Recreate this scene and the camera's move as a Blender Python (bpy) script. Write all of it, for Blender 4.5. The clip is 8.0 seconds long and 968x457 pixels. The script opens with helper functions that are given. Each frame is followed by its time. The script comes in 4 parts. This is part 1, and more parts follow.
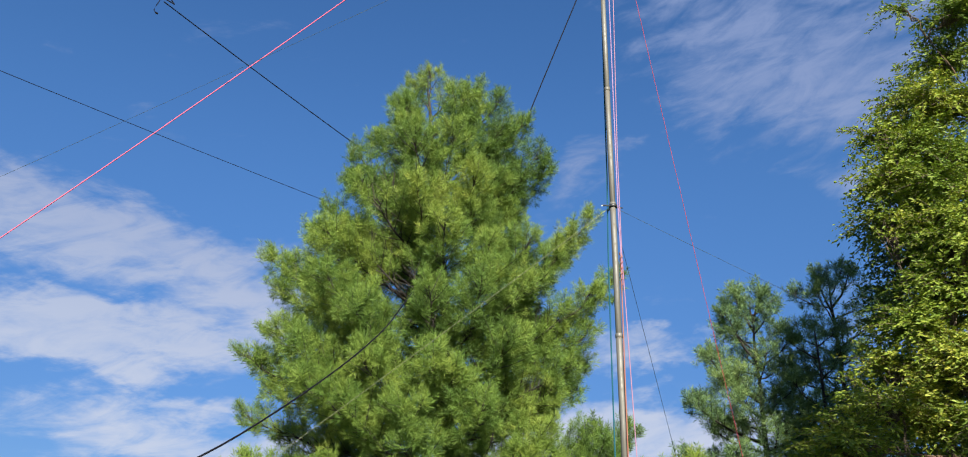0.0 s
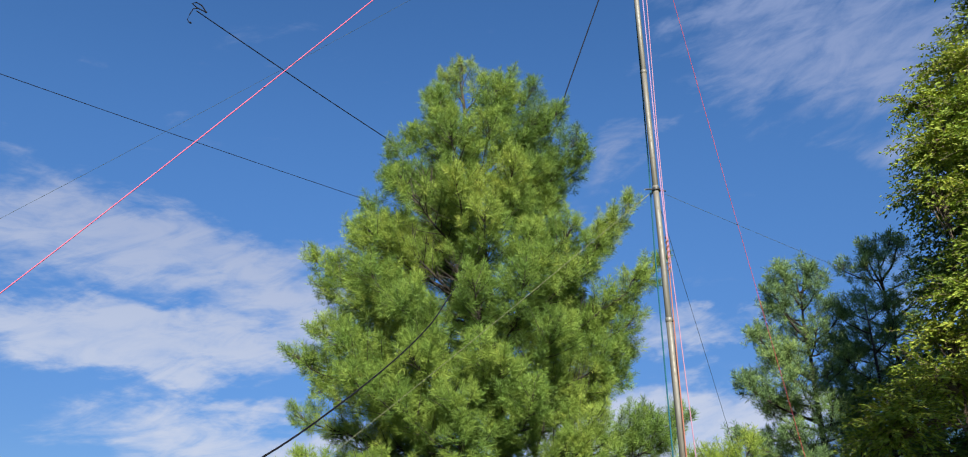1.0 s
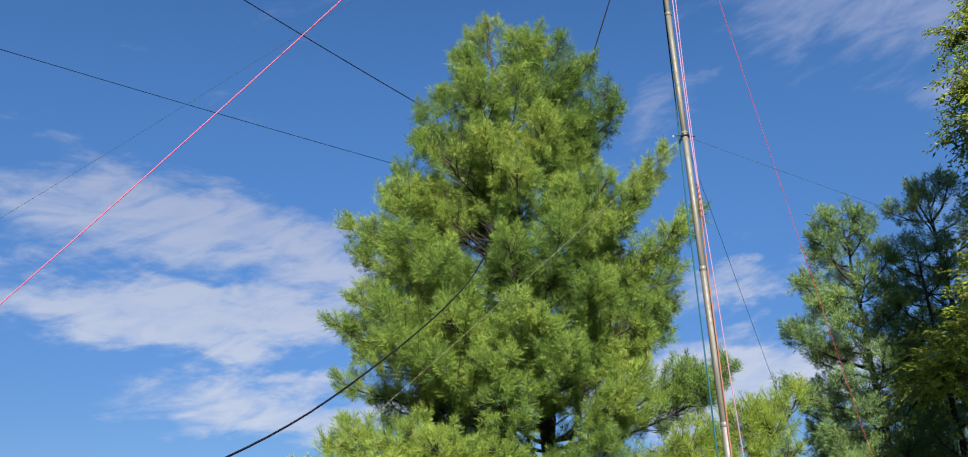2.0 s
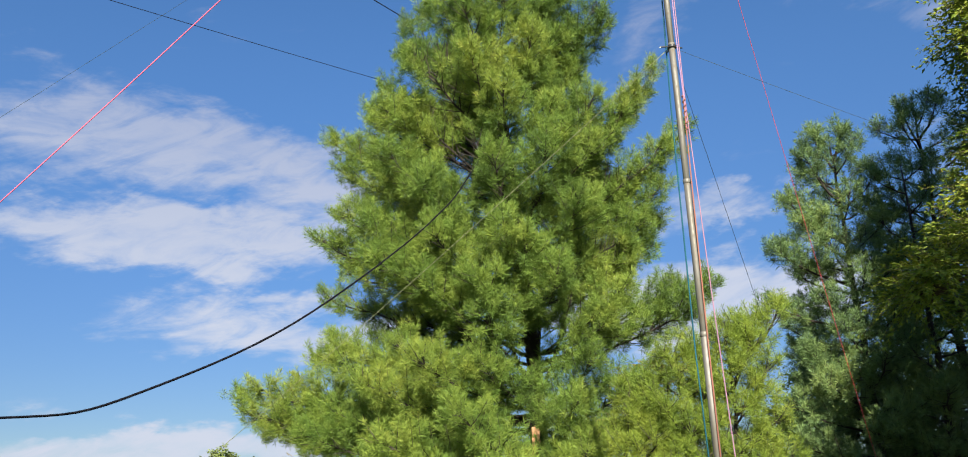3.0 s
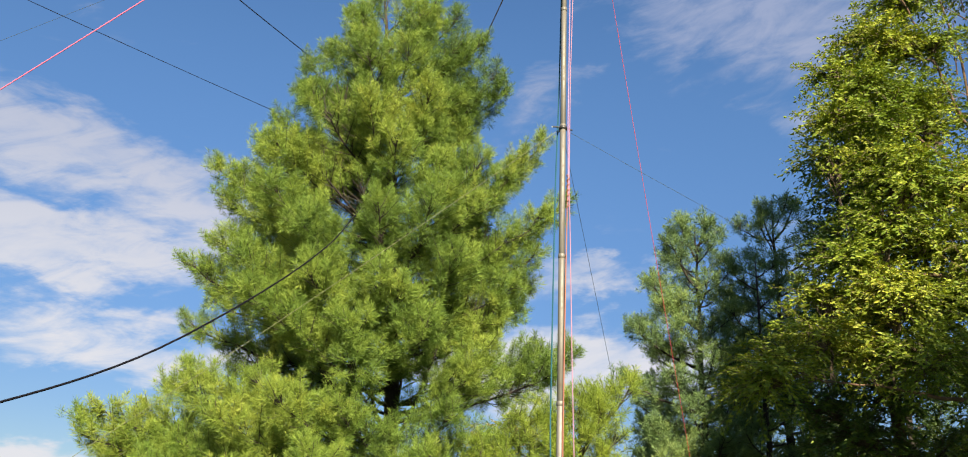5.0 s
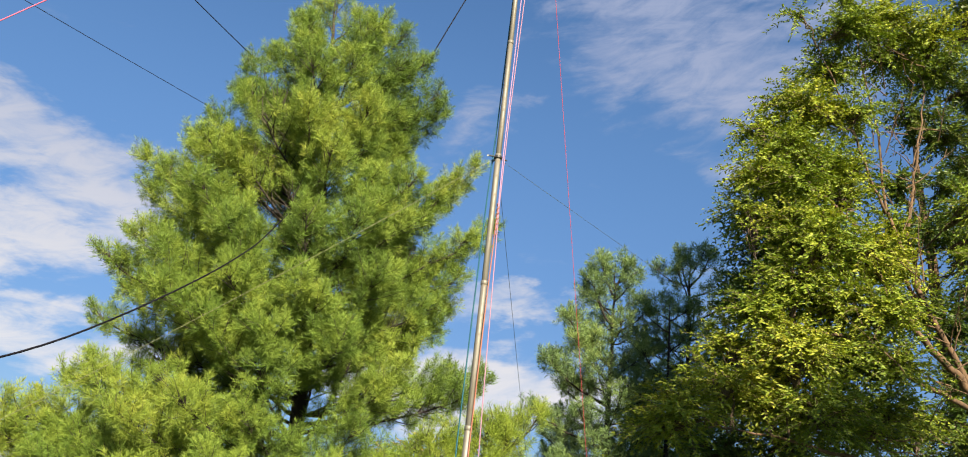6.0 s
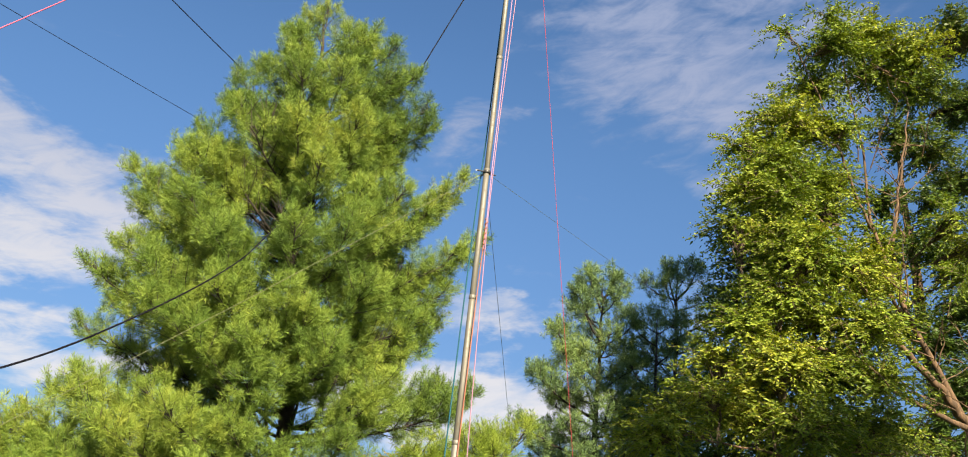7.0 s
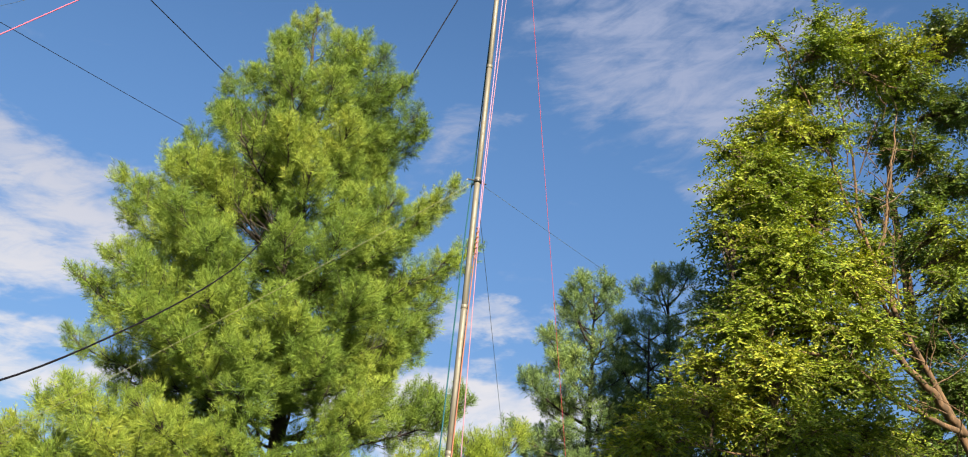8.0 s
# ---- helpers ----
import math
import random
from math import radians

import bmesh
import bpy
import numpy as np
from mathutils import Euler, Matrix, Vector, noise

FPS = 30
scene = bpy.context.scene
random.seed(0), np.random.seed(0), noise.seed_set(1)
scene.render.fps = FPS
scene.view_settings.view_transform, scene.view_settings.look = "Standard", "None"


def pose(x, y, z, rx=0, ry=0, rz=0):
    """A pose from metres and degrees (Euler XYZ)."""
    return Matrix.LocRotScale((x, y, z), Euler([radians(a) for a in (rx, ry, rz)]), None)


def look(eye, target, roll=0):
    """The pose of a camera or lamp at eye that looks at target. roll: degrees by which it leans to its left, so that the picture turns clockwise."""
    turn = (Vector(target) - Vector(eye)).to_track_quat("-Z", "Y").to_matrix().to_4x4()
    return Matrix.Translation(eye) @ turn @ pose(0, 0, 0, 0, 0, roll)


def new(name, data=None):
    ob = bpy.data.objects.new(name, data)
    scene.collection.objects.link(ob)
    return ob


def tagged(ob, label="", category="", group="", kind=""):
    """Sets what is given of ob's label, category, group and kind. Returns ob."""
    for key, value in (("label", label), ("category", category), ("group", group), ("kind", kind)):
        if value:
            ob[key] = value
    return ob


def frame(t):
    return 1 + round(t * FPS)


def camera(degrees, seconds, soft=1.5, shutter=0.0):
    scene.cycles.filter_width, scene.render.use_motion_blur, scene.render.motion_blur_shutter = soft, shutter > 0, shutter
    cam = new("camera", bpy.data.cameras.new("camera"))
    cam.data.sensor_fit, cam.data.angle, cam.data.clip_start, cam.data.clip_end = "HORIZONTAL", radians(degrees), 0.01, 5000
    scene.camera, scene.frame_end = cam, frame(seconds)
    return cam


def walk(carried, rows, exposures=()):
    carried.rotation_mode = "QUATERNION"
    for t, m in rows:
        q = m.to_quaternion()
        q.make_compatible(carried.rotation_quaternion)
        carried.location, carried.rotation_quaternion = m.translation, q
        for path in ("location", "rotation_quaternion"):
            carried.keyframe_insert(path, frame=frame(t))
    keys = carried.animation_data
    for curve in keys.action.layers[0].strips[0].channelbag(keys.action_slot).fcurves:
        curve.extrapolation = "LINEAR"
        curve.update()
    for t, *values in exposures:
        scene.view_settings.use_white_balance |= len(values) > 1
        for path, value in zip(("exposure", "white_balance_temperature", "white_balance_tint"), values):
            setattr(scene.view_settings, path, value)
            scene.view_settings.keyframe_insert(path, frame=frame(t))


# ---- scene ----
cam = camera(58.4, 8.0, soft=1.0)
PATH = [
    (0, (0.013, 0.166, 1.676), (0.012, 1.967, 2.544), 1.4),
    (0.5, (-0.02, 0.156, 1.667), (-0.049, 1.96, 2.53), 0.8),
    (1, (-0.04, 0.178, 1.69), (-0.126, 1.987, 2.538), -0.4),
    (1.2, (-0.029, 0.206, 1.695), (-0.142, 2.013, 2.544), -1.0),
    (2.3, (0.114, 0.354, 1.683), (-0.087, 2.207, 2.408), -2.0),
    (2.5, (0.113, 0.325, 1.671), (-0.079, 2.192, 2.361), -2.4),
    (3, (0.122, 0.373, 1.635), (-0.055, 2.272, 2.237), -2.1),
    (3.5, (0.166, 0.354, 1.619), (0.011, 2.258, 2.211), -0.1),
    (4, (0.165, 0.293, 1.614), (0.095, 2.192, 2.238), 2.3),
    (4.5, (0.142, 0.251, 1.621), (0.114, 2.133, 2.297), 2.7),
    (5, (0.072, 0.175, 1.626), (0.184, 2.041, 2.335), 2.5),
    (5.2, (0.053, 0.147, 1.612), (0.229, 2.005, 2.33), 3.4),
    (6.3, (0.044, 0.074, 1.617), (0.329, 1.895, 2.394), 6.7),
    (6.5, (0.04, 0.063, 1.604), (0.328, 1.882, 2.385), 6.7),
    (7, (0.037, 0.049, 1.624), (0.335, 1.861, 2.417), 6.4),
    (7.5, (0.063, 0.045, 1.638), (0.368, 1.852, 2.439), 6.2),
    (8, (0.035, 0.054, 1.652), (0.35, 1.856, 2.46), 5.7),
]
EXPOSURES = [(0.0, 1.56, 5950, 10), (2.5, 1.54, 5980, 10), (3.0, 1.67, 6250, 10), (3.5, 1.84, 6900, 10), (5.0, 1.85, 7050, 10), (6.5, 1.94, 7300, 10), (8.0, 1.94, 7300, 10)]
walk(cam, [(t, look(eye, target, roll)) for t, eye, target, roll in PATH], EXPOSURES)


# ---- daylight: sky with clouds, one sun behind the camera ----
SUN_TO = Vector((0.17, -0.985, 0.0)).normalized()
SUN_EL = radians(31)
SUN_DIR = Vector((SUN_TO.x * math.cos(SUN_EL), SUN_TO.y * math.cos(SUN_EL), math.sin(SUN_EL)))
sun = new("sun", bpy.data.lights.new("sun", "SUN"))
sun.data.energy, sun.data.angle, sun.data.color = 5.0, radians(0.53), (1.0, 0.9, 0.7)
sun.matrix_world = look(SUN_DIR * 60, (0, 0, 0))

world = bpy.data.worlds.new("sky")
scene.world = world
world.use_nodes = True
wt = world.node_tree
background = wt.nodes["Background"]


class Graph:
    """Short hand for node trees."""

    def __init__(self, tree):
        self.tree = tree

    def put(self, socket, value):
        if isinstance(value, bpy.types.NodeSocket):
            self.tree.links.new(value, socket)
        else:
            socket.default_value = value

    def math(self, op, a, b=0.0, c=0.0, clamp=False):
        n = self.tree.nodes.new("ShaderNodeMath")
        n.operation, n.use_clamp = op, clamp
        for k, value in enumerate((a, b, c)):
            self.put(n.inputs[k], value)
        return n.outputs[0]

    def smooth(self, value, low, high, to_low=0.0, to_high=1.0):
        n = self.tree.nodes.new("ShaderNodeMapRange")
        n.interpolation_type = 'SMOOTHSTEP'
        for k, v in enumerate((value, low, high, to_low, to_high)):
            self.put(n.inputs[k], v)
        return n.outputs[0]

    def noise(self, vector, scale, detail=4.0, rough=0.55, distort=0.0):
        n = self.tree.nodes.new("ShaderNodeTexNoise")
        if vector is not None:
            self.put(n.inputs["Vector"], vector)
        n.inputs["Scale"].default_value, n.inputs["Detail"].default_value = scale, detail
        n.inputs["Roughness"].default_value, n.inputs["Distortion"].default_value = rough, distort
        return n.outputs["Fac"]

    def mix(self, fac, a, b, blend='MIX'):
        n = self.tree.nodes.new("ShaderNodeMix")
        n.data_type, n.blend_type = 'RGBA', blend
        self.put(n.inputs[0], fac), self.put(n.inputs[6], a), self.put(n.inputs[7], b)
        return n.outputs[2]

    def xyz(self, x, y, z=0.0):
        n = self.tree.nodes.new("ShaderNodeCombineXYZ")
        for k, value in enumerate((x, y, z)):
            self.put(n.inputs[k], value)
        return n.outputs[0]

    def ramp(self, fac, stops):
        n = self.tree.nodes.new("ShaderNodeValToRGB")
        while len(n.color_ramp.elements) < len(stops):
            n.color_ramp.elements.new(0.5)
        for e, (at, color) in zip(n.color_ramp.elements, stops):
            e.position, e.color = at, (*color, 1)
        self.put(n.inputs[0], fac)
        return n.outputs[0]


g = Graph(wt)
sky = wt.nodes.new("ShaderNodeTexSky")
sky.sky_type, sky.sun_disc = 'NISHITA', False
sky.sun_elevation, sky.sun_rotation = SUN_EL, math.atan2(SUN_TO.x, SUN_TO.y)
sky.air_density, sky.dust_density, sky.ozone_density = 1.0, 0.1, 1.6
deep = wt.nodes.new("ShaderNodeHueSaturation")
deep.inputs["Hue"].default_value = 0.506
deep.inputs["Saturation"].default_value = 1.25
wt.links.new(sky.outputs[0], deep.inputs["Color"])
way = wt.nodes.new("ShaderNodeTexCoord").outputs["Generated"]
parts_xyz = wt.nodes.new("ShaderNodeSeparateXYZ")
wt.links.new(way, parts_xyz.inputs[0])
az = g.math('MULTIPLY', g.math('ARCTAN2', parts_xyz.outputs[0], parts_xyz.outputs[1]), 57.2958)
el = g.math('MULTIPLY', g.math('ARCSINE', parts_xyz.outputs[2]), 57.2958)
# cloud banks: azimuth, elevation, half width, half height, tilt (degrees), density
BANKS = [(-26, 22.3, 18, 4.2, -4, 0.98), (-25, 16.8, 17, 3.2, -1, 1.2), (-16, 19.6, 8, 4.5, 0, 0.9), (-19, 11.3, 15, 2.6, 0, 0.8), (-26, 3.8, 18, 1.8, 0, 0.95),
         (8, 11.8, 12, 4.0, 2, 1.25), (11, 17.6, 6, 1.8, 3, 0.85),
         (24, 38, 19, 11, -24, 0.92), (26, 29, 11, 7, -40, 0.7), (8.5, 31.5, 10, 2.6, 50, 0.42), (30, 20, 16, 6, 5, 0.35)]
ragged = g.math('SUBTRACT', g.noise(g.xyz(g.math('MULTIPLY', az, 0.09), g.math('MULTIPLY', el, 0.2), 7.0), 1.5, 5.0, 0.6), 0.5)
ragged_up = g.math('SUBTRACT', g.noise(g.xyz(g.math('MULTIPLY', az, 0.1), g.math('MULTIPLY', el, 0.24), 11.0), 1.5, 5.0, 0.6), 0.5)
az_cloud = g.math('ADD', az, g.math('MULTIPLY', ragged, 14.0))
el_cloud = g.math('ADD', el, g.math('MULTIPLY', ragged_up, 7.0))
mask = None
for b_az, b_el, half_w, half_h, tilt, density in BANKS:
    du, dv = g.math('SUBTRACT', az_cloud, b_az), g.math('SUBTRACT', el_cloud, b_el)
    ct, st = math.cos(radians(tilt)), math.sin(radians(tilt))
    u = g.math('ADD', g.math('MULTIPLY', du, ct / half_w), g.math('MULTIPLY', dv, st / half_w))
    v = g.math('ADD', g.math('MULTIPLY', du, -st / half_h), g.math('MULTIPLY', dv, ct / half_h))
    r = g.math('SQRT', g.math('ADD', g.math('MULTIPLY', u, u), g.math('MULTIPLY', v, v)))
    m = g.smooth(r, 0.2, 1.25, density, 0.0)
    mask = m if mask is None else g.math('MAXIMUM', mask, m)
streak = g.noise(g.xyz(g.math('MULTIPLY', az, 0.045), g.math('MULTIPLY', el, 0.17)), 1.6, 7.0, 0.58, 0.5)
fine = g.noise(g.xyz(g.math('MULTIPLY', g.math('ADD', az, el), 0.11), g.math('MULTIPLY', g.math('SUBTRACT', el, g.math('MULTIPLY', az, 0.35)), 0.4), 3.0), 1.7, 6.0, 0.62, 0.6)
grain = g.math('ADD', g.math('MULTIPLY', streak, 0.66), g.math('MULTIPLY', fine, 0.34))
behind = g.smooth(g.math('ABSOLUTE', az), 45, 70, 0.0, 0.45)
cloud = g.math('ADD', g.math('MAXIMUM', mask, behind), g.math('MULTIPLY', g.math('SUBTRACT', grain, 0.5), 3.1))
cloud = g.math('MULTIPLY', g.smooth(cloud, 0.24, 1.12), g.smooth(fine, 0.25, 0.62, 0.66, 0.96))
cloud_colour = g.mix(g.smooth(el, 8, 36), (4.4, 4.6, 5.2, 1), (1.85, 2.35, 3.75, 1))
low_sky = g.smooth(el, -2, 34, 0.37, 1.0)
clear = g.mix(1.0, deep.outputs[0], g.xyz(g.math('POWER', low_sky, 1.14), low_sky, g.math('POWER', low_sky, 0.73)), 'MULTIPLY')
clouded = g.mix(cloud, clear, cloud_colour)
wt.links.new(clouded, background.inputs[0])
background.inputs[1].default_value = 0.048


# ---- materials ----
def material(name):
    m = bpy.data.materials.new(name)
    m.use_nodes = True
    return m, Graph(m.node_tree), m.node_tree.nodes["Principled BSDF"]


def object_random(g):
    return g.tree.nodes.new("ShaderNodeObjectInfo").outputs["Random"]


def island_random(g):
    return g.tree.nodes.new("ShaderNodeNewGeometry").outputs["Random Per Island"]


def place(g):
    return g.tree.nodes.new("ShaderNodeNewGeometry").outputs["Position"]


def foliage(name, stops, through_share, rough, patch_scale=0.7, through_tint=(1.0, 1.0, 0.45), shares=(0.5, 0.35, 0.15)):
    """Leaf or needle: colour varies from piece to piece and in patches; light passes through."""
    m, g, bsdf = material(name)
    patch = g.noise(place(g), patch_scale, 3.0)
    value = g.math('ADD', g.math('MULTIPLY', island_random(g), shares[0]), g.math('MULTIPLY', g.smooth(patch, 0.3, 0.7), shares[1]))
    value = g.math('ADD', value, g.math('MULTIPLY', object_random(g), shares[2]))
    colour = g.ramp(value, stops)
    g.put(bsdf.inputs["Base Color"], colour)
    bsdf.inputs["Roughness"].default_value = rough
    bsdf.inputs["Specular IOR Level"].default_value = 0.22
    thin = m.node_tree.nodes.new("ShaderNodeBsdfTranslucent")
    g.put(thin.inputs[0], g.mix(1.0, colour, (*through_tint, 1), 'MULTIPLY'))
    both = m.node_tree.nodes.new("ShaderNodeMixShader")
    both.inputs[0].default_value = through_share
    out = m.node_tree.nodes["Material Output"]
    for a, b in ((bsdf.outputs[0], both.inputs[1]), (thin.outputs[0], both.inputs[2]), (both.outputs[0], out.inputs[0])):
        m.node_tree.links.new(a, b)
    return m


def bark(name, dark, light, scale=9.0, stretch=0.25):
    m, g, bsdf = material(name)
    mapping = m.node_tree.nodes.new("ShaderNodeMapping")
    mapping.inputs["Scale"].default_value = (1, 1, stretch)
    m.node_tree.links.new(place(g), mapping.inputs[0])
    ridges = g.noise(mapping.outputs[0], scale, 6.0, 0.65, 0.4)
    blotch = g.noise(place(g), 1.3, 2.0)
    colour = g.mix(g.smooth(ridges, 0.35, 0.65), (*dark, 1), (*light, 1))
    g.put(bsdf.inputs["Base Color"], g.mix(g.math('MULTIPLY', blotch, 0.5), colour, (*[c * 0.55 for c in light], 1)))
    bsdf.inputs["Roughness"].default_value = 0.9
    bump = m.node_tree.nodes.new("ShaderNodeBump")
    bump.inputs["Strength"].default_value, bump.inputs["Distance"].default_value = 0.8, 0.02
    g.put(bump.inputs["Height"], ridges)
    m.node_tree.links.new(bump.outputs[0], bsdf.inputs["Normal"])
    return m


PINE_NEEDLES = foliage("pine_needles", [(0.0, (0.028, 0.054, 0.015)), (0.35, (0.1, 0.17, 0.03)), (0.7, (0.178, 0.244, 0.04)), (1.0, (0.245, 0.28, 0.048))], 0.26, 0.65, 0.45, (1.0, 1.0, 0.6), (0.42, 0.44, 0.18))
YOUNG_NEEDLES = foliage("young_pine_needles", [(0.0, (0.1, 0.16, 0.03)), (0.5, (0.18, 0.25, 0.035)), (1.0, (0.26, 0.3, 0.05))], 0.35, 0.6, 0.9, (1.0, 1.0, 0.6))
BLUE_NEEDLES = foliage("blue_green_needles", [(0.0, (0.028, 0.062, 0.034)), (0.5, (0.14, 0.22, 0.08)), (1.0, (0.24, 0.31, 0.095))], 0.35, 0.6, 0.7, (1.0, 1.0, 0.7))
LEAVES = foliage("broad_leaves", [(0.0, (0.045, 0.085, 0.016)), (0.35, (0.125, 0.19, 0.022)), (0.65, (0.225, 0.275, 0.034)), (0.88, (0.33, 0.33, 0.046)), (1.0, (0.42, 0.35, 0.055))], 0.3, 0.55, 0.6, shares=(0.44, 0.26, 0.26))
# darker copy of the broad leaves; the shade is put into the colour
SHADE_LEAVES = foliage("shade_toned_leaves", [(0.0, (0.026, 0.056, 0.014)), (0.5, (0.06, 0.105, 0.02)), (1.0, (0.14, 0.175, 0.028))], 0.3, 0.4)
# leaf colour darkened for the shaded left edge of the leaning tree
SHADED_EDGE_LEAVES = foliage("shaded_edge_leaves", [(0.0, (0.03, 0.068, 0.018)), (0.5, (0.07, 0.125, 0.023)), (1.0, (0.17, 0.21, 0.03))], 0.25, 0.4, 0.8)
FAR_LEAVES = foliage("far_tree_leaves", [(0.0, (0.1, 0.14, 0.04)), (0.5, (0.17, 0.22, 0.07)), (1.0, (0.26, 0.29, 0.11))], 0.3, 0.55, 0.4)
AUTUMN_LEAVES = foliage("autumn_leaves", [(0.0, (0.13, 0.11, 0.04)), (0.5, (0.25, 0.2, 0.06)), (1.0, (0.36, 0.2, 0.06))], 0.3, 0.55, 0.5)
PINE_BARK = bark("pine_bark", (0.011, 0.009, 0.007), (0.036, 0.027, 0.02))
TWIG_BARK = bark("twig_bark", (0.035, 0.026, 0.018), (0.1, 0.07, 0.045), 14.0, 0.3)
TREE_BARK = bark("broadleaf_bark", (0.04, 0.025, 0.015), (0.13, 0.075, 0.04), 14.0, 0.15)


def metal_tube():
    m, g, bsdf = material("weathered_galvanised_steel")
    spots = g.noise(place(g), 26.0, 4.0, 0.6)
    mapping = m.node_tree.nodes.new("ShaderNodeMapping")
    mapping.inputs["Scale"].default_value = (14, 14, 0.8)
    m.node_tree.links.new(place(g), mapping.inputs[0])
    runs = g.noise(mapping.outputs[0], 3.0, 4.0, 0.6)
    colour = g.mix(g.smooth(runs, 0.38, 0.68), (0.15, 0.147, 0.138, 1), (0.105, 0.097, 0.082, 1))
    g.put(bsdf.inputs["Base Color"], g.mix(g.smooth(spots, 0.56, 0.72), colour, (0.12, 0.1, 0.075, 1)))
    bsdf.inputs["Metallic"].default_value = 0.45
    g.put(bsdf.inputs["Roughness"], g.smooth(spots, 0.3, 0.7, 0.55, 0.72))
    return m


def rope_material(name, ground_colour, fleck, pitch, share, rough=0.75):
    """Braided cord with flecks wound round it."""
    m, g, bsdf = material(name)
    wave = m.node_tree.nodes.new("ShaderNodeTexWave")
    wave.bands_direction = 'DIAGONAL'
    wave.inputs["Scale"].default_value = pitch
    wave.inputs["Distortion"].default_value = 1.5
    m.node_tree.links.new(place(g), wave.inputs["Vector"])
    dirt = g.noise(place(g), 3.0, 4.0)
    colour = g.mix(g.smooth(wave.outputs["Fac"], 1 - share - 0.15, 1 - share + 0.15), (*ground_colour, 1), (*fleck, 1))
    g.put(bsdf.inputs["Base Color"], g.mix(g.smooth(dirt, 0.5, 0.8, 0.0, 0.3), colour, (*[c * 0.55 for c in ground_colour], 1)))
    bsdf.inputs["Roughness"].default_value = rough
    bsdf.inputs["Specular IOR Level"].default_value = 0.12
    return m


STEEL = metal_tube()
PINK_CORD = rope_material("pink_guy_cord", (0.46, 0.075, 0.15), (0.52, 0.14, 0.22), 60.0, 0.35)
RED_CORD = rope_material("red_guy_cord", (0.42, 0.045, 0.05), (0.45, 0.08, 0.12), 60.0, 0.3)
LILAC_CORD = rope_material("lilac_white_cord", (0.17, 0.1, 0.23), (0.27, 0.2, 0.32), 45.0, 0.5)
PINK_FLECK = rope_material("pink_white_halyard", (0.24, 0.1, 0.16), (0.3, 0.19, 0.25), 45.0, 0.5)
TEAL_CORD = rope_material("teal_fleck_cord", (0.006, 0.035, 0.055), (0.02, 0.1, 0.13), 30.0, 0.45)
ORANGE_CORD = rope_material("orange_cord", (0.2, 0.07, 0.05), (0.26, 0.13, 0.1), 40.0, 0.4)
BLACK_CABLE = rope_material("black_cable", (0.003, 0.003, 0.006), (0.008, 0.008, 0.013), 6.0, 0.2, 0.85)
DARK_CORD = rope_material("dark_green_cord", (0.025, 0.035, 0.028), (0.05, 0.06, 0.045), 12.0, 0.4)
GREY_CORD = rope_material("pale_green_grey_cord", (0.13, 0.15, 0.08), (0.2, 0.21, 0.12), 12.0, 0.4)


def plain(name, colour, rough=0.6, metallic=0.0):
    m, g, bsdf = material(name)
    n = g.noise(place(g), 30.0, 4.0)
    g.put(bsdf.inputs["Base Color"], g.mix(n, (*[c * 0.75 for c in colour], 1), (*[min(1, c * 1.2) for c in colour], 1)))
    bsdf.inputs["Roughness"].default_value, bsdf.inputs["Metallic"].default_value = rough, metallic
    return m


BLACK_PLASTIC = plain("black_plastic", (0.02, 0.02, 0.022), 0.45)
WHITE_PLASTIC = plain("white_plastic", (0.75, 0.75, 0.73), 0.4)


def plank_material():
    m, g, bsdf = material("orange_brown_timber")
    mapping = m.node_tree.nodes.new("ShaderNodeMapping")
    mapping.inputs["Scale"].default_value = (30, 30, 1.5)
    m.node_tree.links.new(place(g), mapping.inputs[0])
    grain = g.noise(mapping.outputs[0], 2.0, 5.0, 0.6)
    g.put(bsdf.inputs["Base Color"], g.mix(g.smooth(grain, 0.35, 0.7), (0.34, 0.17, 0.085, 1), (0.46, 0.26, 0.14, 1)))
    bsdf.inputs["Roughness"].default_value = 0.75
    return m


TIMBER = plank_material()


def lawn_material():
    m, g, bsdf = material("lawn_grass")
    wide, fine_grass = g.noise(place(g), 0.15, 4.0), g.noise(place(g), 40.0, 4.0)
    colour = g.mix(g.smooth(wide, 0.35, 0.65), (0.05, 0.085, 0.02, 1), (0.085, 0.11, 0.03, 1))
    g.put(bsdf.inputs["Base Color"], g.mix(g.math('MULTIPLY', fine_grass, 0.6), colour, (0.03, 0.05, 0.012, 1)))
    bsdf.inputs["Roughness"].default_value = 0.95
    bump = m.node_tree.nodes.new("ShaderNodeBump")
    bump.inputs["Distance"].default_value = 0.03
    g.put(bump.inputs["Height"], fine_grass)
    m.node_tree.links.new(bump.outputs[0], bsdf.inputs["Normal"])
    return m


LAWN = lawn_material()


# ---- mesh helpers ----
rng = np.random.default_rng(7)


def unit(v):
    v = np.asarray(v, float)
    return v / (np.linalg.norm(v, axis=-1, keepdims=True) + 1e-12)


